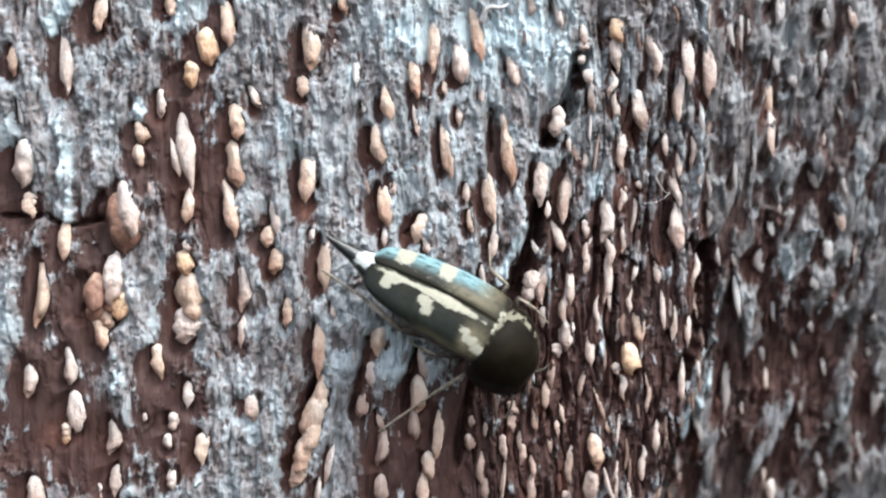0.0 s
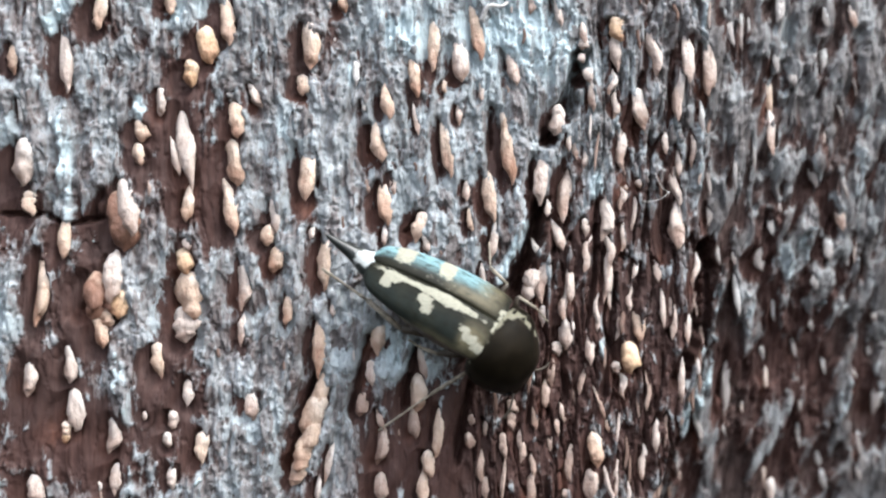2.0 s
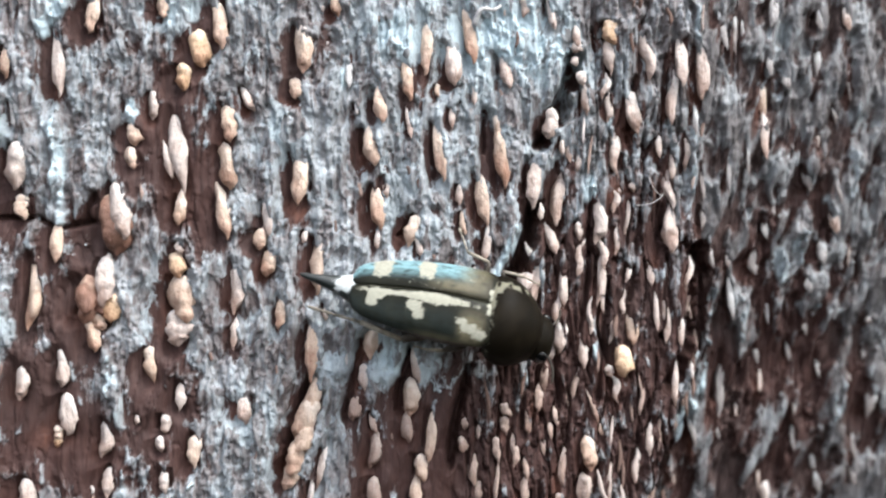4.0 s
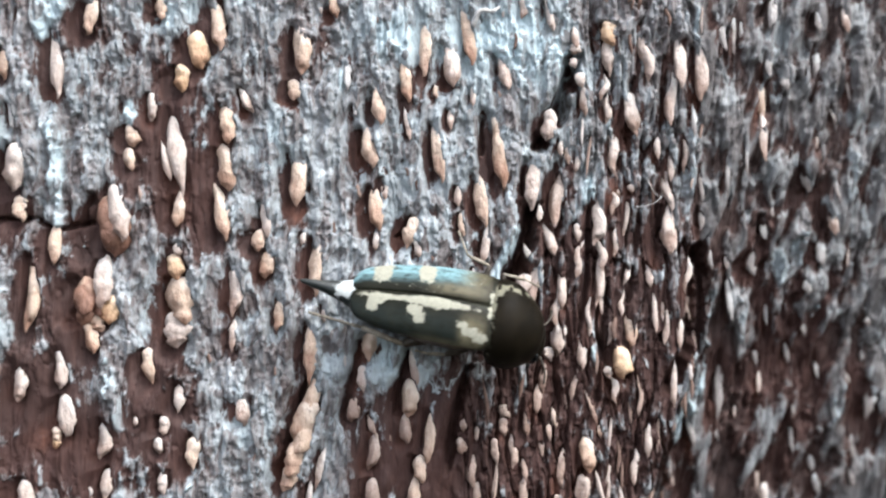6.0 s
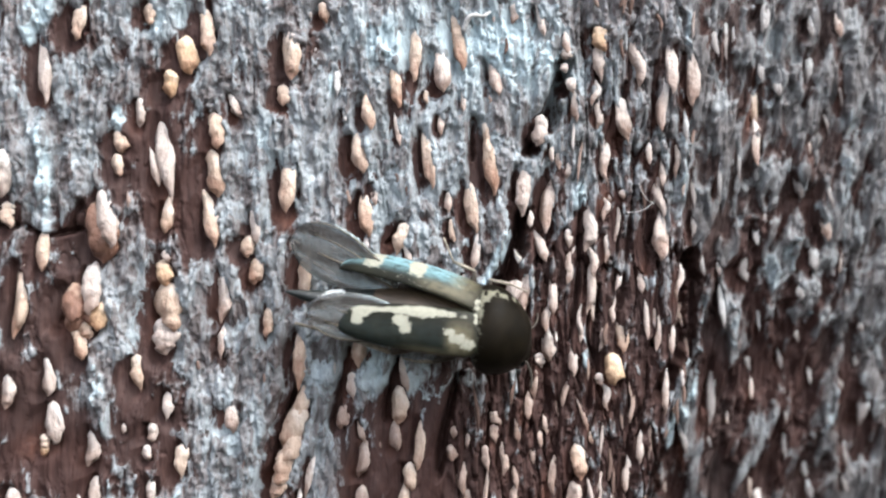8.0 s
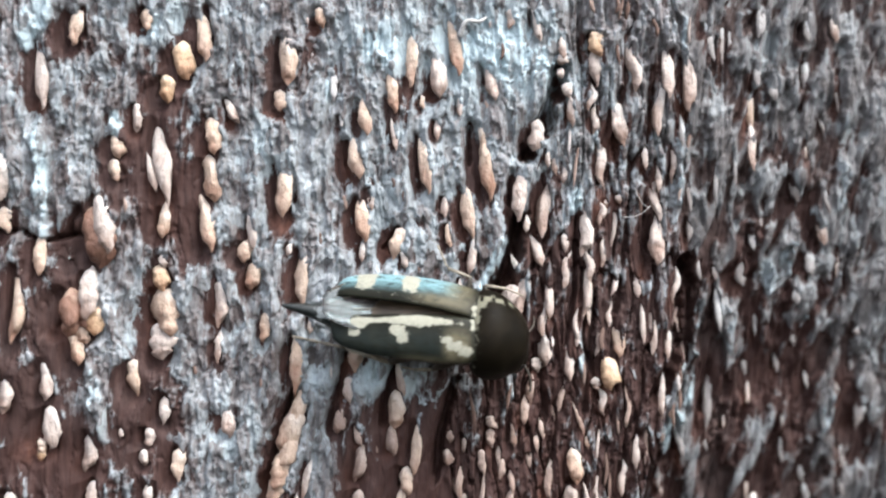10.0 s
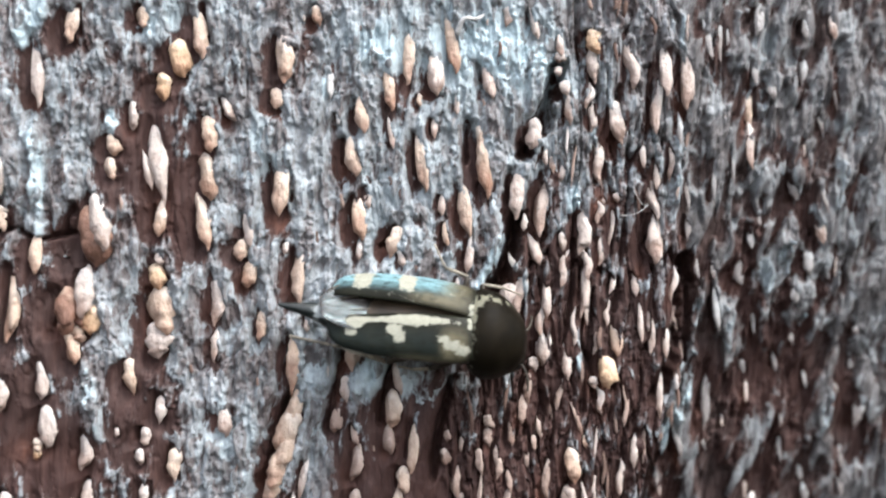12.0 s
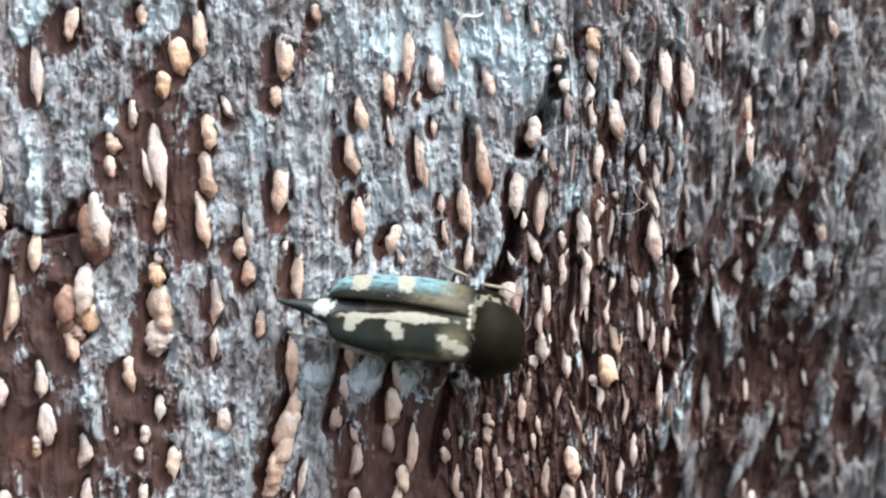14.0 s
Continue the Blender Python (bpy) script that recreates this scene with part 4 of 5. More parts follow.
def fibre_pieces(trunk):
    """Each fibre end that can be told apart is a piece of the trunk."""
    rng = random.Random(11)
    shapes = {form: [stub_shape(rng, form) for _ in range(7)] for form in FORMS}
    shapes["flake"] = [stub_shape(rng, "flake", 7, 6, rng.choice((0.0, -0.15, 0.15))) for _ in range(8)]
    shapes["wavy"] = [stub_shape(rng, rng.choice(("drop", "seed")), 18, 12, rng.choice((-0.30, -0.2, 0.2, 0.3))) for _ in range(8)]
    cut = {}
    for n, (x, z, long, wide, lean, tone, form, out) in enumerate(SOCKETS):
        behind = x > float(ledge(z)) + 0.05
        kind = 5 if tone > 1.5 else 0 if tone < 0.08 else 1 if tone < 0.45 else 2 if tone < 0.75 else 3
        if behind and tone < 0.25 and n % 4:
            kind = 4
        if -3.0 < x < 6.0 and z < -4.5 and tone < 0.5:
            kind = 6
        form = form or form_of(x, z, long, wide)
        which = n % len(shapes[form])
        if (form, which, kind) not in cut:
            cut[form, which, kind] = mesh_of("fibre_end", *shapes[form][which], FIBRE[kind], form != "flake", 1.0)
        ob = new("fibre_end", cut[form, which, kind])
        ob.parent = trunk
        tilt = min(rng.uniform(6, 16), math.degrees(math.atan(1.0 * wide / long)))
        slim = 0.85 if behind else 1.05
        drawn = 1.22 if form in ("drop", "wavy", "seed") else 1.04
        flat = 0.55 if behind else 0.85
        at = pose(x * MM, (ground_at(x, z) + (0.05 if behind else 0.10) * wide - out) * MM, (z + HIGH) * MM, -tilt, lean, rng.uniform(-25, 25) if not behind else 0)
        ob.matrix_basis = at @ Matrix.Diagonal((wide * slim * 1.06 * MM, wide * flat * MM, long * drawn * MM, 1))


def small_fibres(trunk, xs, zs, h):
    """The fine splinters and fibre tips between, too many to count."""
    rng = random.Random(5)
    shapes = [stub_shape(rng, rng.choice(("drop", "seed", "finger")), 8, 6, rng.choice((0.0, 0.15, -0.2))) for _ in range(8)]
    verts, faces = [], []
    made = 0
    for _ in range(9000):
        x, z = rng.uniform(-19, 21), rng.uniform(-13.5, 13.5)
        a = float(rim(z))
        inner = x > a
        if 0 < x - a < 0.6 or (x < 6 and z < -4 and rng.random() < 0.55):
            continue
        if rng.random() > (0.17 if inner and x < 10 else 0.0 if inner else 0.022):
            continue
        long = rng.triangular(0.4, 2.0, 0.7) if inner else rng.uniform(0.22, 0.6)
        wide = rng.uniform(0.11, 0.23) if inner else rng.uniform(0.09, 0.18)
        if any(abs(x - s[0]) < s[3] * 0.8 + wide and abs(z - s[1]) < s[2] * 0.62 + long * 0.4 for s in SOCKETS):
            continue
        i, j = int(np.searchsorted(xs, x)), int(np.searchsorted(zs, z))
        y = -float(h[min(j, len(zs) - 1), min(i, len(xs) - 1)]) - (0.08 if inner else 0.02)
        m = pose(x, y, z + HIGH, -rng.uniform(2, 12), rng.gauss(0, 7)) @ Matrix.Diagonal((wide, wide, long, 1))
        v, f = shapes[made % 8]
        n = len(verts)
        verts += [tuple(m @ Vector(p)) for p in v]
        faces += [tuple(n + q for q in face) for face in f]
        made += 1
        if made > 1900:
            break
    ob = part("fine_fibres", mesh_of("fine_fibres", verts, faces, SPLINTER), trunk, "fine pale wood splinters and fibre tips")
    tagged(ob, kind="stuff")


trunk, FACE_X, FACE_Z, FACE_H, GROUND = tree_trunk()


# ---- the beetle ----
# Its own space: x to the head, y to its left, z to its back; the origin lies where wing cases and thorax meet on the back.
def loft(stations, around=28, power=2.0, mark=None):
    """A body from stations (x, half width, top, bottom)."""
    verts, marks = [], []
    for x, a, top, low in stations:
        mid, hi = (top + low) / 2, (top - low) / 2
        for j in range(around):
            t = 2 * math.pi * j / around
            c, s = math.cos(t), math.sin(t)
            y = a * math.copysign(abs(c) ** (2 / power), c)
            z = mid + hi * math.copysign(abs(s) ** (2 / power), s)
            verts.append((x, y, z))
            marks.append(mark(x, y, z) if mark else 0.0)
    return verts, ring_faces(len(stations), around), marks


def along(table, n):
    """Rows of a table, smoothly filled in to n rows."""
    cols = list(zip(*table))
    t = np.linspace(0, 1, n)
    out = []
    for k in t * (len(table) - 1):
        i = min(int(k), len(table) - 2)
        u = k - i
        row = []
        for c in cols:
            a, b, d, e = c[max(i - 1, 0)], c[i], c[i + 1], c[min(i + 2, len(c) - 1)]
            row.append(0.5 * (2 * b + (d - a) * u + (2 * a - 5 * b + 4 * d - e) * u * u + (3 * b - a - 3 * d + e) * u ** 3))
        out.append(tuple(row))
    return out


CASE = ((0.38, 1.30, -0.02, -1.1), (-0.05, 1.42, 0.10, -1.2), (-1.1, 1.43, 0.16, -1.2), (-2.2, 1.35, 0.10, -1.15), (-3.1, 1.24, -0.04, -1.07),
        (-3.75, 1.09, -0.16, -1.02), (-4.18, 0.92, -0.28, -0.95), (-4.42, 0.68, -0.38, -0.87), (-4.54, 0.36, -0.46, -0.80))


def lobe(x, v, cx, cv, rx, rv):
    return math.exp(-((x - cx) / rx) ** 4 - ((v - cv) / rv) ** 4)


def case_mark(x, v, side):
    """Pale hair on a wing case: v runs from the seam (0) to the side (1)."""
    seam = lobe(x, v, -2.3, 0.095, 2.1, 0.042 + 0.04 * math.exp(-((x + 1.6) / 0.9) ** 2)) * (1 if v > 0.035 else 0)
    if side > 0:
        return max(0.22 * seam, lobe(x, v, -3.55, 0.42, 0.36, 0.30), lobe(x, v, -2.05, 0.40, 0.31, 0.26), 0.25 * lobe(x, v, -0.35, 0.36, 0.45, 0.2),
                   lobe(x, v, -0.7, 0.70, 0.3, 0.10), 0.7 * lobe(x, v, 0.25, 0.10, 0.14, 0.12))
    return max(seam, lobe(x, v, -3.60, 0.14, 0.30, 0.12), lobe(x, v, -3.72, 0.27, 0.20, 0.12), lobe(x, v, -2.30, 0.24, 0.26, 0.09),
               lobe(x, v, -2.10, 0.34, 0.20, 0.09), lobe(x, v, -2.55, 0.88, 0.22, 0.05), lobe(x, v, -0.66, 0.34, 0.20, 0.06),
               lobe(x, v, -0.38, 0.42, 0.28, 0.08), 0.8 * lobe(x, v, -0.02, 0.50, 0.28, 0.10), 0.7 * lobe(x, v, 0.25, 0.10, 0.14, 0.12))


def wing_case(parent, side):
    """One wing case, a thin curved shell hinged at the shoulder; side is 1 on the beetle's left."""
    hinge = Vector((-0.05, side * 0.75, -0.30))
    rows = along(CASE, 64)
    nv = 26
    outer, inner, marks, sky_sheen, tan = [], [], [], [], []
    for x, a, top, low in rows:
        mid, hi = (top + low) / 2, (top - low) / 2
        for j in range(nv):
            v = j / (nv - 1)
            t = math.pi / 2 - v * (math.pi / 2 + 0.40)
            y, z = a * math.cos(t), mid + hi * math.sin(t)
            y = max(y, 0.0)
            seam_dip = 0.05 * math.exp(-(v / 0.05) ** 2)
            outer.append((x - hinge.x, side * (y + 0.008) - hinge.y, z - seam_dip - hinge.z))
            inner.append((x - hinge.x, side * (y * 0.95 + 0.008) - hinge.y, z - 0.07 - hinge.z))
            marks.append(case_mark(x, v, side))
            tan.append(max(0.65 * lobe(x, v, -0.40, 0.34, 0.50, 0.30), 0.7 * lobe(x, v, -0.9, 0.12, 0.9, 0.08)) if side > 0 else max(0.95 * lobe(x, v, -0.30, 0.50, 0.42, 0.30), 0.8 * lobe(x, v, -1.2, 0.85, 1.0, 0.20)))
            # painted sky reflection: full on the upturned left case, almost none on the right
            sky_sheen.append((1.0 if side > 0 else 0.03) * float(smooth((v - 0.10) / 0.30)) * float(smooth((-0.2 - x) / 0.6)))
    n = len(rows)
    total = n * nv
    f = []
    for i in range(n - 1):
        for j in range(nv - 1):
            q = (i * nv + j, i * nv + j + 1, (i + 1) * nv + j + 1, (i + 1) * nv + j)
            f.append(q)
            f.append(tuple(total + k for k in reversed(q)))
    edge = [(0, j) for j in range(nv)] + [(i, nv - 1) for i in range(1, n)] + [(n - 1, j) for j in range(nv - 2, -1, -1)] + [(i, 0) for i in range(n - 2, 0, -1)]
    for (i, j), (k, m) in zip(edge, edge[1:] + edge[:1]):
        a, b = i * nv + j, k * nv + m
        f.append((b, a, total + a, total + b))
    me = mesh_of("wing_case", outer + inner, f, ELYTRON, mark=marks + [0.0] * total, sky_sheen=sky_sheen + [0.0] * total, tan=tan + [0.0] * total)
    return part("wing_case", me, parent, "black wing case with pale yellow-grey hair spots", Matrix.Translation(hinge * MM)), hinge


def hind_wing(parent, side):
    """A folded film wing with veins, drawn out from under its case."""
    hinge = Vector((-0.3, side * 0.55, -0.42))
    verts, faces = [], []
    n, k = 26, 9
    for i in range(n):
        t = i / (n - 1)
        x = -4.0 * t
        half = (0.98 if side > 0 else 0.84) * (math.sin(math.pi * min(t * 0.93 + 0.05, 1)) ** 0.55) * (0.55 + 0.75 * t)
        for j in range(k):
            v = -1 + 2 * j / (k - 1)
            z = 0.028 * math.sin(v * 6.0 + t * 3) * (0.4 + t) + 0.04 * v * v
            verts.append((x, side * 0.05 + v * half, z))
    for i in range(n - 1):
        for j in range(k - 1):
            a = i * k + j
            faces.append((a, a + 1, a + k + 1, a + k))
    base = len(verts)
    verts += [(x, y, z - 0.018) for x, y, z in verts]
    faces += [tuple(base + q for q in reversed(face)) for face in faces]
    edge = [(0, j) for j in range(k)] + [(i, k - 1) for i in range(1, n)] + [(n - 1, j) for j in range(k - 2, -1, -1)] + [(i, 0) for i in range(n - 2, 0, -1)]
    for (i, j), (p, q) in zip(edge, edge[1:] + edge[:1]):
        a, b = i * k + j, p * k + q
        faces.append((b, a, base + a, base + b))
    wing = part("hind_wing", mesh_of("hind_wing", verts, faces, WING), parent, "translucent film hind wing with fine veins", Matrix.Translation(hinge * MM))
    for v0, v1, reach in ((0.9, 0.95, 0.9), (0.5, 0.35, 0.8), (0.1, -0.3, 0.7)):
        pts = []
        for s in range(9):
            t = 0.04 + reach * s / 8
            half = (0.98 if side > 0 else 0.84) * (math.sin(math.pi * min(t * 0.93 + 0.05, 1)) ** 0.55) * (0.55 + 0.75 * t)
            v = (v0 + (v1 - v0) * t) * side
            pts.append((-4.0 * t, side * 0.05 + v * half, 0.028 * math.sin(v * 6.0 + t * 3) * (0.4 + t) + 0.04 * v * v + 0.01))
        part("vein", mesh_of("vein", *tube(pts, [0.032 - 0.002 * s for s in range(9)], 6), VEIN), wing)
    return wing, hinge


def leg(parent, root, knee, ankle, toe, thick):
    """A jointed leg: thigh, shin and a foot of small joints."""
    root, knee, ankle, toe = (Vector(p) for p in (root, knee, ankle, toe))
    holder = part("leg", mesh_of("leg", *tube(bowed([(0, 0, 0), (knee - root) * 0.5 + Vector((0, 0, 0.08)), knee - root], 4),
                                              [thick * q for q in (0.6, 0.9, 1.1, 1.2, 1.2, 1.1, 0.9, 0.75, 0.6)]), LEG), parent, at=Matrix.Translation(root * MM))
    part("shin", mesh_of("shin", *tube([knee - root, knee.lerp(ankle, 0.5) - root, ankle - root], [thick * 0.42, thick * 0.5, thick * 0.42]), SHIN), holder, "pale thin shin")
    pts, rad = [], []
    for s in range(9):
        pts.append(ankle.lerp(toe, s / 8) - root)
        rad.append(thick * (0.30 if s % 2 else 0.2))
    part("foot", mesh_of("foot", *tube(pts, rad, 6), SHIN), holder, "pale jointed foot")
    return holder


def beetle():
    """A tumbling flower beetle, humped, wedge-shaped, with a spike at its tail."""
    ob = new("beetle", None)
    tagged(ob, "small black flower beetle with pale hair spots and pointed tail", "beetle")
    ob.empty_display_size = 0.002

    def tail_mark(x, y, z):
        return max(lobe(x, y, -4.68 + 0.25 * y, 0.05, 0.36, 0.42) * (1.0 if z > -0.75 else 0.0), 0.7 * lobe(x, z, -4.0, -1.1, 0.2, 0.2), 0.7 * lobe(x, z, -3.3, -1.2, 0.2, 0.15))

    belly = ((0.1, 1.10, -0.30, -1.75), (-0.8, 1.26, -0.12, -1.9), (-2.0, 1.20, -0.12, -1.85), (-3.0, 1.00, -0.26, -1.68), (-3.7, 0.80, -0.38, -1.45))
    v, f, k = loft(along(belly, 40), 28)
    part("abdomen", mesh_of("abdomen", v, f, ABDOMEN), ob, "glossy brown abdomen")
    spike = ((-3.3, 0.94, -0.31, -1.62), (-4.1, 0.72, -0.40, -1.38), (-4.7, 0.43, -0.40, -1.08), (-5.3, 0.25, -0.38, -0.82), (-5.8, 0.15, -0.36, -0.64), (-6.18, 0.07, -0.36, -0.50), (-6.28, 0.015, -0.38, -0.44))
    v, f, k = loft(along(spike, 44), 28, 2.0, tail_mark)
    part("tail_spike", mesh_of("tail_spike", v, f, SPIKE, mark=k), ob, "pointed black tail with a white hair tuft")

    def collar(x, y, z):
        if z < -1.2:
            return 0.0
        back = 0.7 * lobe(x, y, 0.30, 0.30, 0.11, 0.65)
        patch = lobe(x, y - 0.9 * (x - 0.4), 0.55, 0.55, 0.26, 0.20)
        flank = 0.40 * lobe(x, y, 0.36, -0.9, 0.18, 0.6)
        line = lobe(x, y - 0.55 - 0.22 * x, 1.05, 0.0, 0.75, 0.07)
        return max(back, patch, flank, line)

    shield = ((0.22, 1.34, -0.02, -1.75), (0.42, 1.50, 0.09, -2.1), (0.75, 1.56, 0.13, -2.4), (1.18, 1.46, 0.04, -2.55), (1.62, 1.18, -0.26, -2.6), (1.93, 0.90, -0.58, -2.5), (2.12, 0.60, -0.90, -2.3), (2.2, 0.34, -1.25, -2.0))
    v, f, k = loft(along(shield, 40), 36, 2.1, collar)
    thorax = part("thorax_shield", mesh_of("thorax_shield", v, f, BLACK, mark=k), ob, "domed black thorax shield with pale hairy hind rim")
    head = ((1.2, 0.70, -1.2, -2.4), (1.65, 0.85, -1.2, -2.65), (1.95, 0.80, -1.3, -2.7), (2.16, 0.58, -1.5, -2.65), (2.25, 0.30, -1.75, -2.5))
    v, f, k = loft(along(head, 22), 24, 2.0, None)
    skull = part("head", mesh_of("head", v, f, BLACK, mark=k), ob, "bent-down dark head")
    for s in (1, -1):
        v, f, _ = loft([(1.85 + 0.26 * math.sin(q), 0.02 + 0.17 * math.cos(q), -1.95 + 0.38 * math.cos(q), -1.95 - 0.38 * math.cos(q)) for q in np.linspace(-1.5, 1.5, 9)], 14)
        part("eye", mesh_of("eye", [(x, y + s * 0.70, z) for x, y, z in v], f, EYE), skull, "glossy black eye")
        feel = bowed([(2.1, s * 0.55, -2.0), (2.3, s * 0.85, -2.1), (2.4, s * 1.15, -2.2), (2.4, s * 1.45, -2.3)], 4)
        part("antenna", mesh_of("antenna", *tube(feel, [0.05 if i % 2 else 0.038 for i in range(len(feel))], 6), LEG), skull, "short dark antenna")
    return ob, skull, thorax


insect, SKULL, THORAX = beetle()
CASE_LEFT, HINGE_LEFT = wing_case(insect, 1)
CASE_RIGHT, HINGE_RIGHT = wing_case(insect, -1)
WING_LEFT, ROOT_LEFT = hind_wing(insect, 1)
WING_RIGHT, ROOT_RIGHT = hind_wing(insect, -1)
leg(insect, (-1.3, -0.6, -1.5), (-2.5, -1.15, -1.62), (-4.0, -0.78, -1.62), (-5.9, -0.52, -1.68), 0.22)
leg(insect, (-1.3, 0.6, -1.6), (-2.3, 0.8, -1.5), (-3.6, 0.9, -1.6), (-4.9, 0.9, -1.7), 0.22)
leg(insect, (-0.2, 0.8, -1.5), (0.0, 1.85, -0.6), (-0.8, 2.15, -0.65), (-1.25, 3.0, -0.55), 0.14)
leg(insect, (-0.2, -0.8, -1.7), (-1.0, -1.0, -2.2), (-1.6, -0.9, -2.6), (-2.1, -0.8, -2.7), 0.15)
leg(insect, (0.8, 0.8, -1.5), (0.5, 1.55, -0.5), (1.25, 1.55, -0.6), (1.9, 1.6, -1.1), 0.13)
FORELEG = leg(insect, (0.8, -0.8, -1.9), (0.2, -1.0, -2.4), (-0.5, -1.9, -3.4), (-1.5, -3.55, -4.55), 0.16)


# ---- loose bits on the trunk ----
def loose_strand(name, label, points, thick):
    pts = bowed([(x, float(depth(np.array(x), np.array(z))) - out, z + HIGH) for x, z, out in points], 6)
    ob = new(name, mesh_of(name, *tube(pts, [thick * (1.0 - 0.5 * i / len(pts)) for i in range(len(pts))], 6), THREAD))
    tagged(ob, label, "plant fibre")


loose_strand("plant_fibre", "curled pale plant fibre stuck on the trunk", ((1.35, 8.0, 0.2), (1.6, 8.5, 0.35), (2.05, 8.52, 0.3), (2.3, 8.7, 0.15)), 0.10)
loose_strand("plant_fibre", "thin pale thread caught between fibre ends", ((7.3, 1.66, 0.3), (7.7, 1.7, 0.5), (8.05, 1.85, 0.5), (8.35, 2.1, 0.2)), 0.018)
loose_strand("plant_fibre", "thin pale thread caught between fibre ends", ((7.75, 2.75, 0.3), (7.85, 2.45, 0.4), (8.05, 2.15, 0.4), (8.35, 2.0, 0.2)), 0.018)

fibre_pieces(trunk)
small_fibres(trunk, FACE_X, FACE_Z, FACE_H)


# ---- what moves ----
def turned(root, x=0.0, y=0.0, z=0.0, rx=0.0, ry=0.0, rz=0.0):
    return Matrix.Translation((root + Vector((x, y, z))) * MM) @ pose(0, 0, 0, rx, ry, rz)


def motions():
    walk(insect, [
        (0, pose(1.647 * MM, -2.300 * MM, 12.633 * MM, 58, 28.6)),
        (0.5, pose(1.659 * MM, -2.300 * MM, 12.610 * MM, 58, 28.6)),
        (1, pose(1.664 * MM, -2.300 * MM, 12.621 * MM, 58, 28.8)),
        (1.5, pose(1.656 * MM, -2.300 * MM, 12.618 * MM, 58, 28.6)),
        (2, pose(1.647 * MM, -2.300 * MM, 12.618 * MM, 58, 28.6)),
        (2.4, pose(1.661 * MM, -2.300 * MM, 12.604 * MM, 58, 28.6)),
        (2.6, pose(1.712 * MM, -2.300 * MM, 12.683 * MM, 58, 27.8)),
        (2.7, pose(1.668 * MM, -2.300 * MM, 12.916 * MM, 59, 23.5)),
        (2.8, pose(1.762 * MM, -2.300 * MM, 13.075 * MM, 60, 19.4)),
        (2.9, pose(1.705 * MM, -2.300 * MM, 13.270 * MM, 60, 13.8)),
        (3, pose(1.572 * MM, -2.300 * MM, 13.277 * MM, 60, 12.2)),
        (3.2, pose(1.584 * MM, -2.300 * MM, 13.294 * MM, 60, 11.4)),
        (5.3, pose(1.679 * MM, -2.300 * MM, 13.321 * MM, 60, 9.9)),
        (5.5, pose(1.692 * MM, -2.300 * MM, 13.300 * MM, 60, 10.0)),
        (6, pose(1.701 * MM, -2.300 * MM, 13.258 * MM, 60, 9.4)),
        (6.5, pose(1.660 * MM, -2.300 * MM, 13.254 * MM, 60, 8.9)),
        (7, pose(1.689 * MM, -2.300 * MM, 13.320 * MM, 60, 9.1)),
        (7.2, pose(1.640 * MM, -2.300 * MM, 13.310 * MM, 60, 8.7)),
        (7.5, pose(1.595 * MM, -2.300 * MM, 13.257 * MM, 60, 8.5)),
        (8, pose(1.584 * MM, -2.300 * MM, 13.275 * MM, 60, 7.9)),
        (8.2, pose(1.539 * MM, -2.300 * MM, 13.289 * MM, 60, 7.6)),
        (10.3, pose(1.605 * MM, -2.300 * MM, 13.223 * MM, 60, 5.5)),
        (10.5, pose(1.598 * MM, -2.300 * MM, 13.236 * MM, 60, 5.5)),
        (11, pose(1.600 * MM, -2.300 * MM, 13.190 * MM, 60, 5.5)),
        (11.5, pose(1.591 * MM, -2.300 * MM, 13.200 * MM, 60, 5.5)),
        (12, pose(1.602 * MM, -2.300 * MM, 13.208 * MM, 60, 5.5)),
        (12.5, pose(1.584 * MM, -2.300 * MM, 13.193 * MM, 60, 5.6)),
        (13, pose(1.564 * MM, -2.300 * MM, 13.189 * MM, 60, 5.6)),
        (13.5, pose(1.563 * MM, -2.300 * MM, 13.185 * MM, 60, 6.2)),
        (14, pose(1.586 * MM, -2.300 * MM, 13.174 * MM, 60, 6.5)),
    ])
    a, b = HINGE_LEFT, HINGE_RIGHT
    walk(CASE_LEFT, [(t, turned(a, rx=up, ry=lift, rz=-out)) for t, out, up, lift in (
        (0, 0, 0, 0), (6.95, 0, 0, 0), (7.1, 6, -3, 2), (7.2, 8, -5, 2), (7.5, 9, -6, 3), (7.6, 12, -6, 4), (8.0, 12, -6, 4), (8.2, 9, -3, 3),
        (10.3, 6, -3, 2), (13.2, 6, -3, 2), (13.6, 5, -2, 1), (14, 4, -1, 1))])
    walk(CASE_RIGHT, [(t, turned(b, rx=-up, ry=lift, rz=out)) for t, out, up, lift in (
        (0, 0, 0, 0), (6.95, 0, 0, 0), (7.1, 2, 2, 1), (7.5, 3, 3, 1), (8.2, 3, 3, 1), (10.3, 3, 2, 0), (13.2, 3, 2, 0), (13.6, 2, 1, 0), (14, 2, 1, 0))])
    a, b = ROOT_LEFT, ROOT_RIGHT
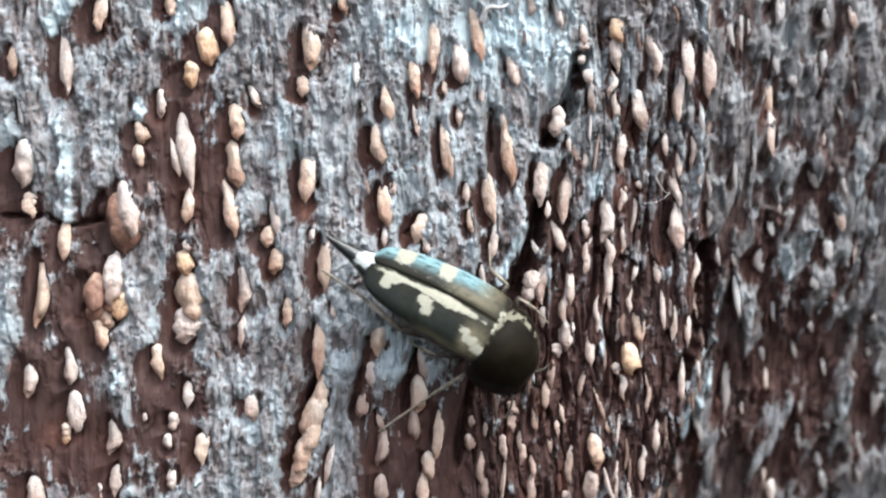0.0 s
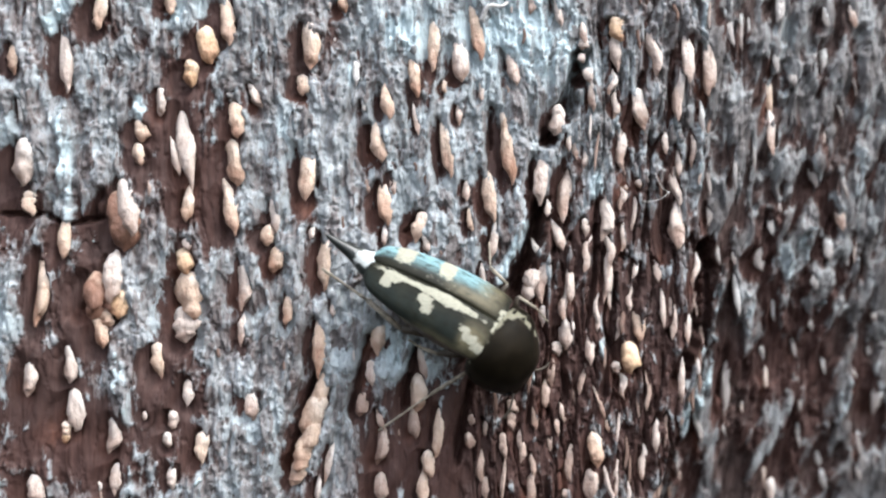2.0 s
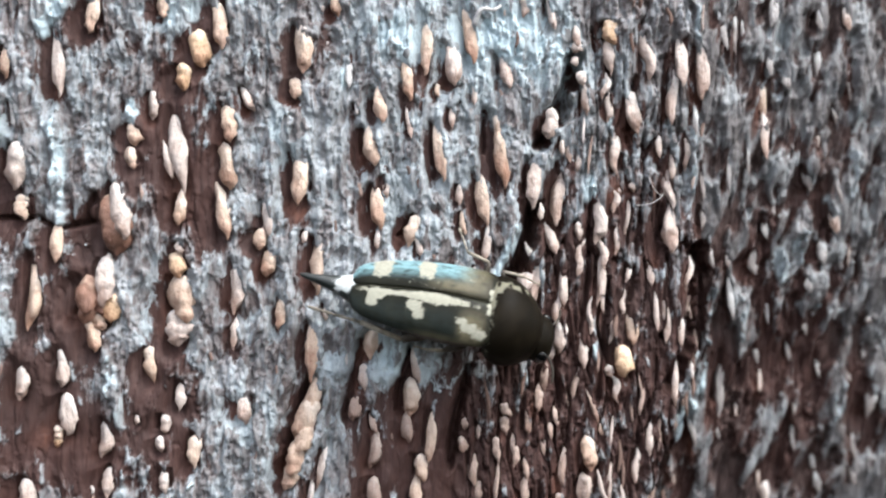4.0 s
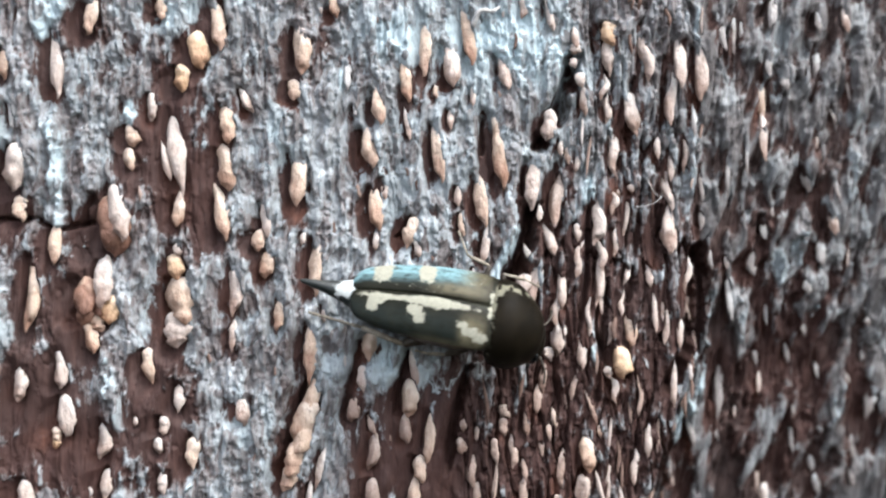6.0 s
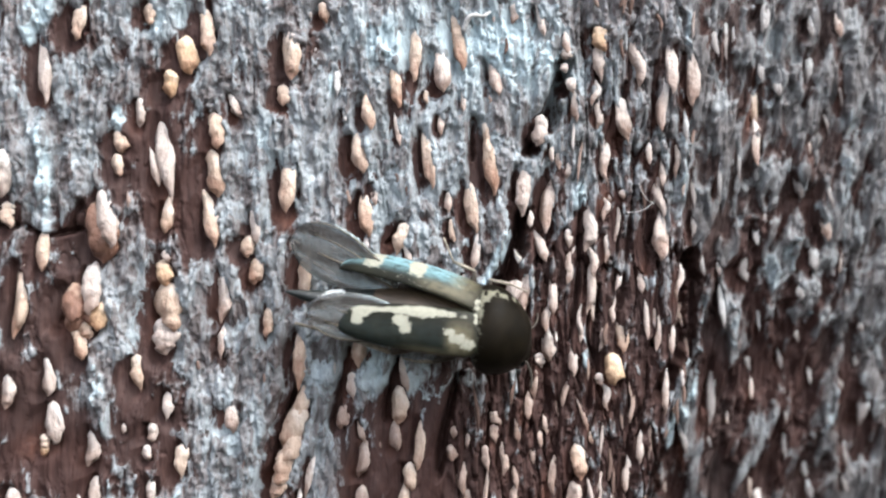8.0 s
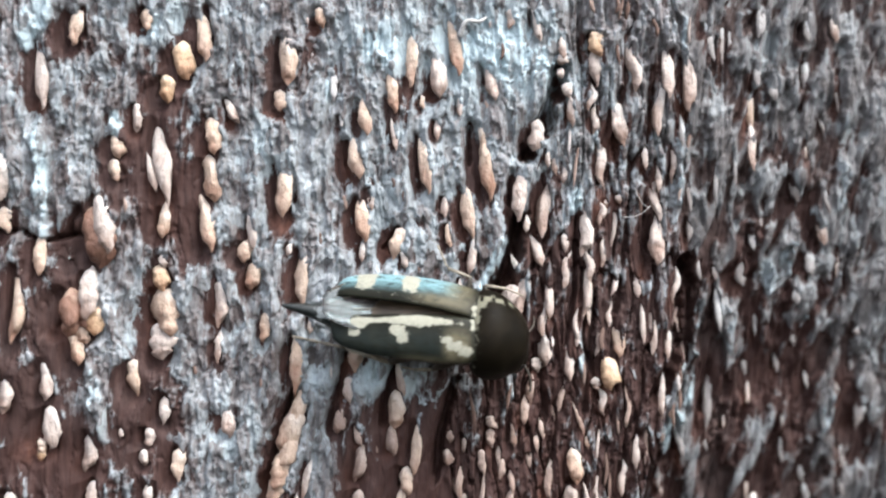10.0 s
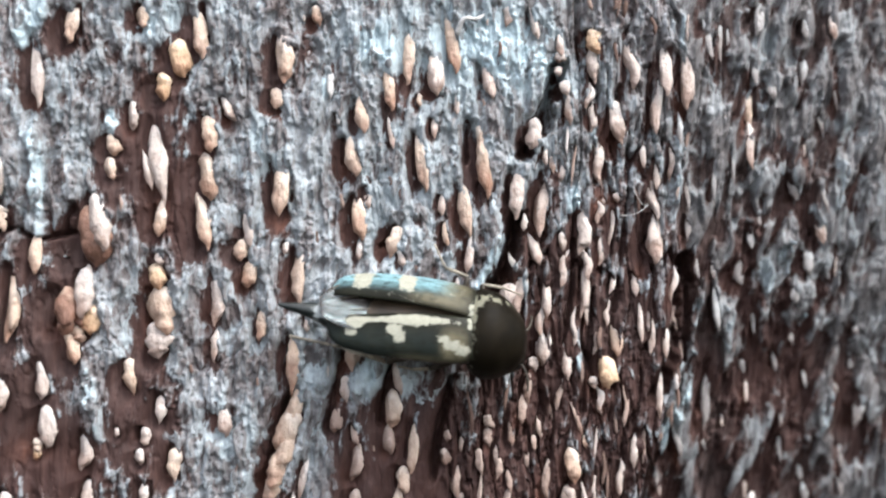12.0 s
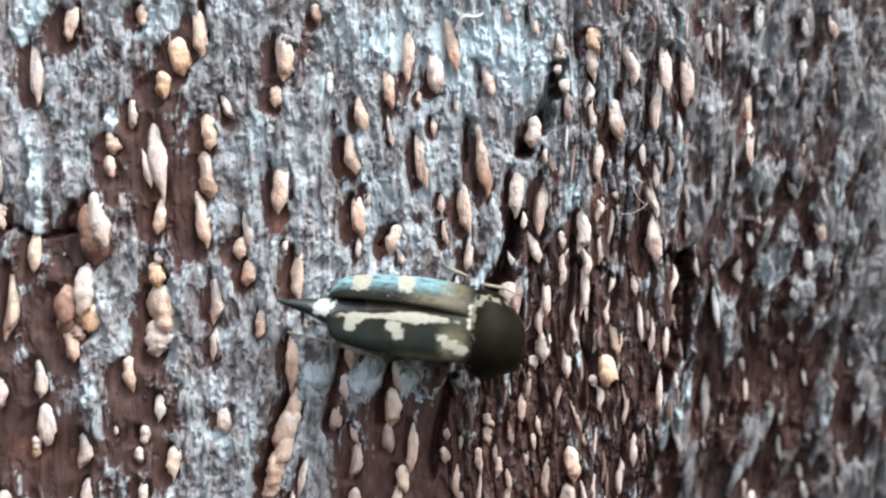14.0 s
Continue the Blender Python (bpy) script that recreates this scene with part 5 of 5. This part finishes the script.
    walk(WING_LEFT, [(t, turned(a, x=-back, z=-low, rz=-out, rx=up, ry=lift)) for t, back, out, up, lift, low in (
        (0, -1.4, -9, 0, 0, 0.3), (6.95, -1.4, -9, 0, 0, 0.3), (7.1, 0.2, 3, 20, 0, 0.05), (7.5, 0.5, 5, 22, 2, 0), (7.6, 1.9, 18, 28, 8, 0), (7.7, 2.3, 20, 30, 8, 0), (8.0, 2.3, 20, 30, 8, 0),
        (8.1, 2.1, 5, -2, 13, 0), (8.2, 2.1, 2, -2, 13, 0), (8.7, 1.6, 0, -2, 10, 0), (10.3, 0.62, -9, -3, 6, 0.16), (13.2, 0.62, -9, -3, 6, 0.16), (13.5, 0.45, -8, -8, 5, 0.14), (14, 0.25, -10, -10, 3, 0.20))])
    walk(WING_RIGHT, [(t, turned(b, x=-back, z=-low, rz=out, rx=-up, ry=lift)) for t, back, out, up, lift, low in (
        (0, -1.4, -9, 0, 0, 0.3), (6.95, -1.4, -9, 0, 0, 0.3), (7.1, 2.7, 5, -22, 4, 0), (7.5, 2.3, 7, -22, 4, 0), (7.6, 1.8, 6, -22, 4, 0), (7.7, 1.3, 4, -28, 3, 0), (8.0, 1.1, 2, -28, 3, 0), (8.1, 0.5, 1, -12, 1, 0.1), (8.2, 0.2, 0, 0, 0, 0.2),
        (10.3, -0.1, -2, 0, 0, 0.15), (13.2, -0.1, -2, 0, 0, 0.15), (13.6, -0.4, 0, 0, 0, 0.2), (14, -0.5, 0, 0, 0, 0.2))])
    neck = Vector((0.0, 0.0, -1.0)) * MM

    def nod(turn, out):
        return Matrix.Translation(neck) @ pose(0, 0, 0, 0, 0, turn) @ Matrix.Translation(-neck) @ pose(out * MM, -0.15 * out * MM, 0.25 * out * MM)

    walk(THORAX, [(t, nod(turn, 0)) for t, turn in ((0, -13), (2.4, -13), (2.9, 0), (14, 0))])
    walk(SKULL, [(t, nod(turn, out)) for t, turn, out in ((0, -13, 0), (2.4, -13, 0), (2.6, -9, 0.05), (2.9, 0, 0.42), (5.6, 0, 0.40), (6.1, 0, 0.05), (14, 0, 0))])
    root = Vector((0.8, -0.8, -1.9))
    walk(FORELEG, [(t, turned(root, rx=fold, rz=turn)) for t, turn, fold in ((0, 0, 0), (2.45, 0, 0), (2.7, -30, -15), (3.0, -75, -32), (14, -75, -32))])


motions()
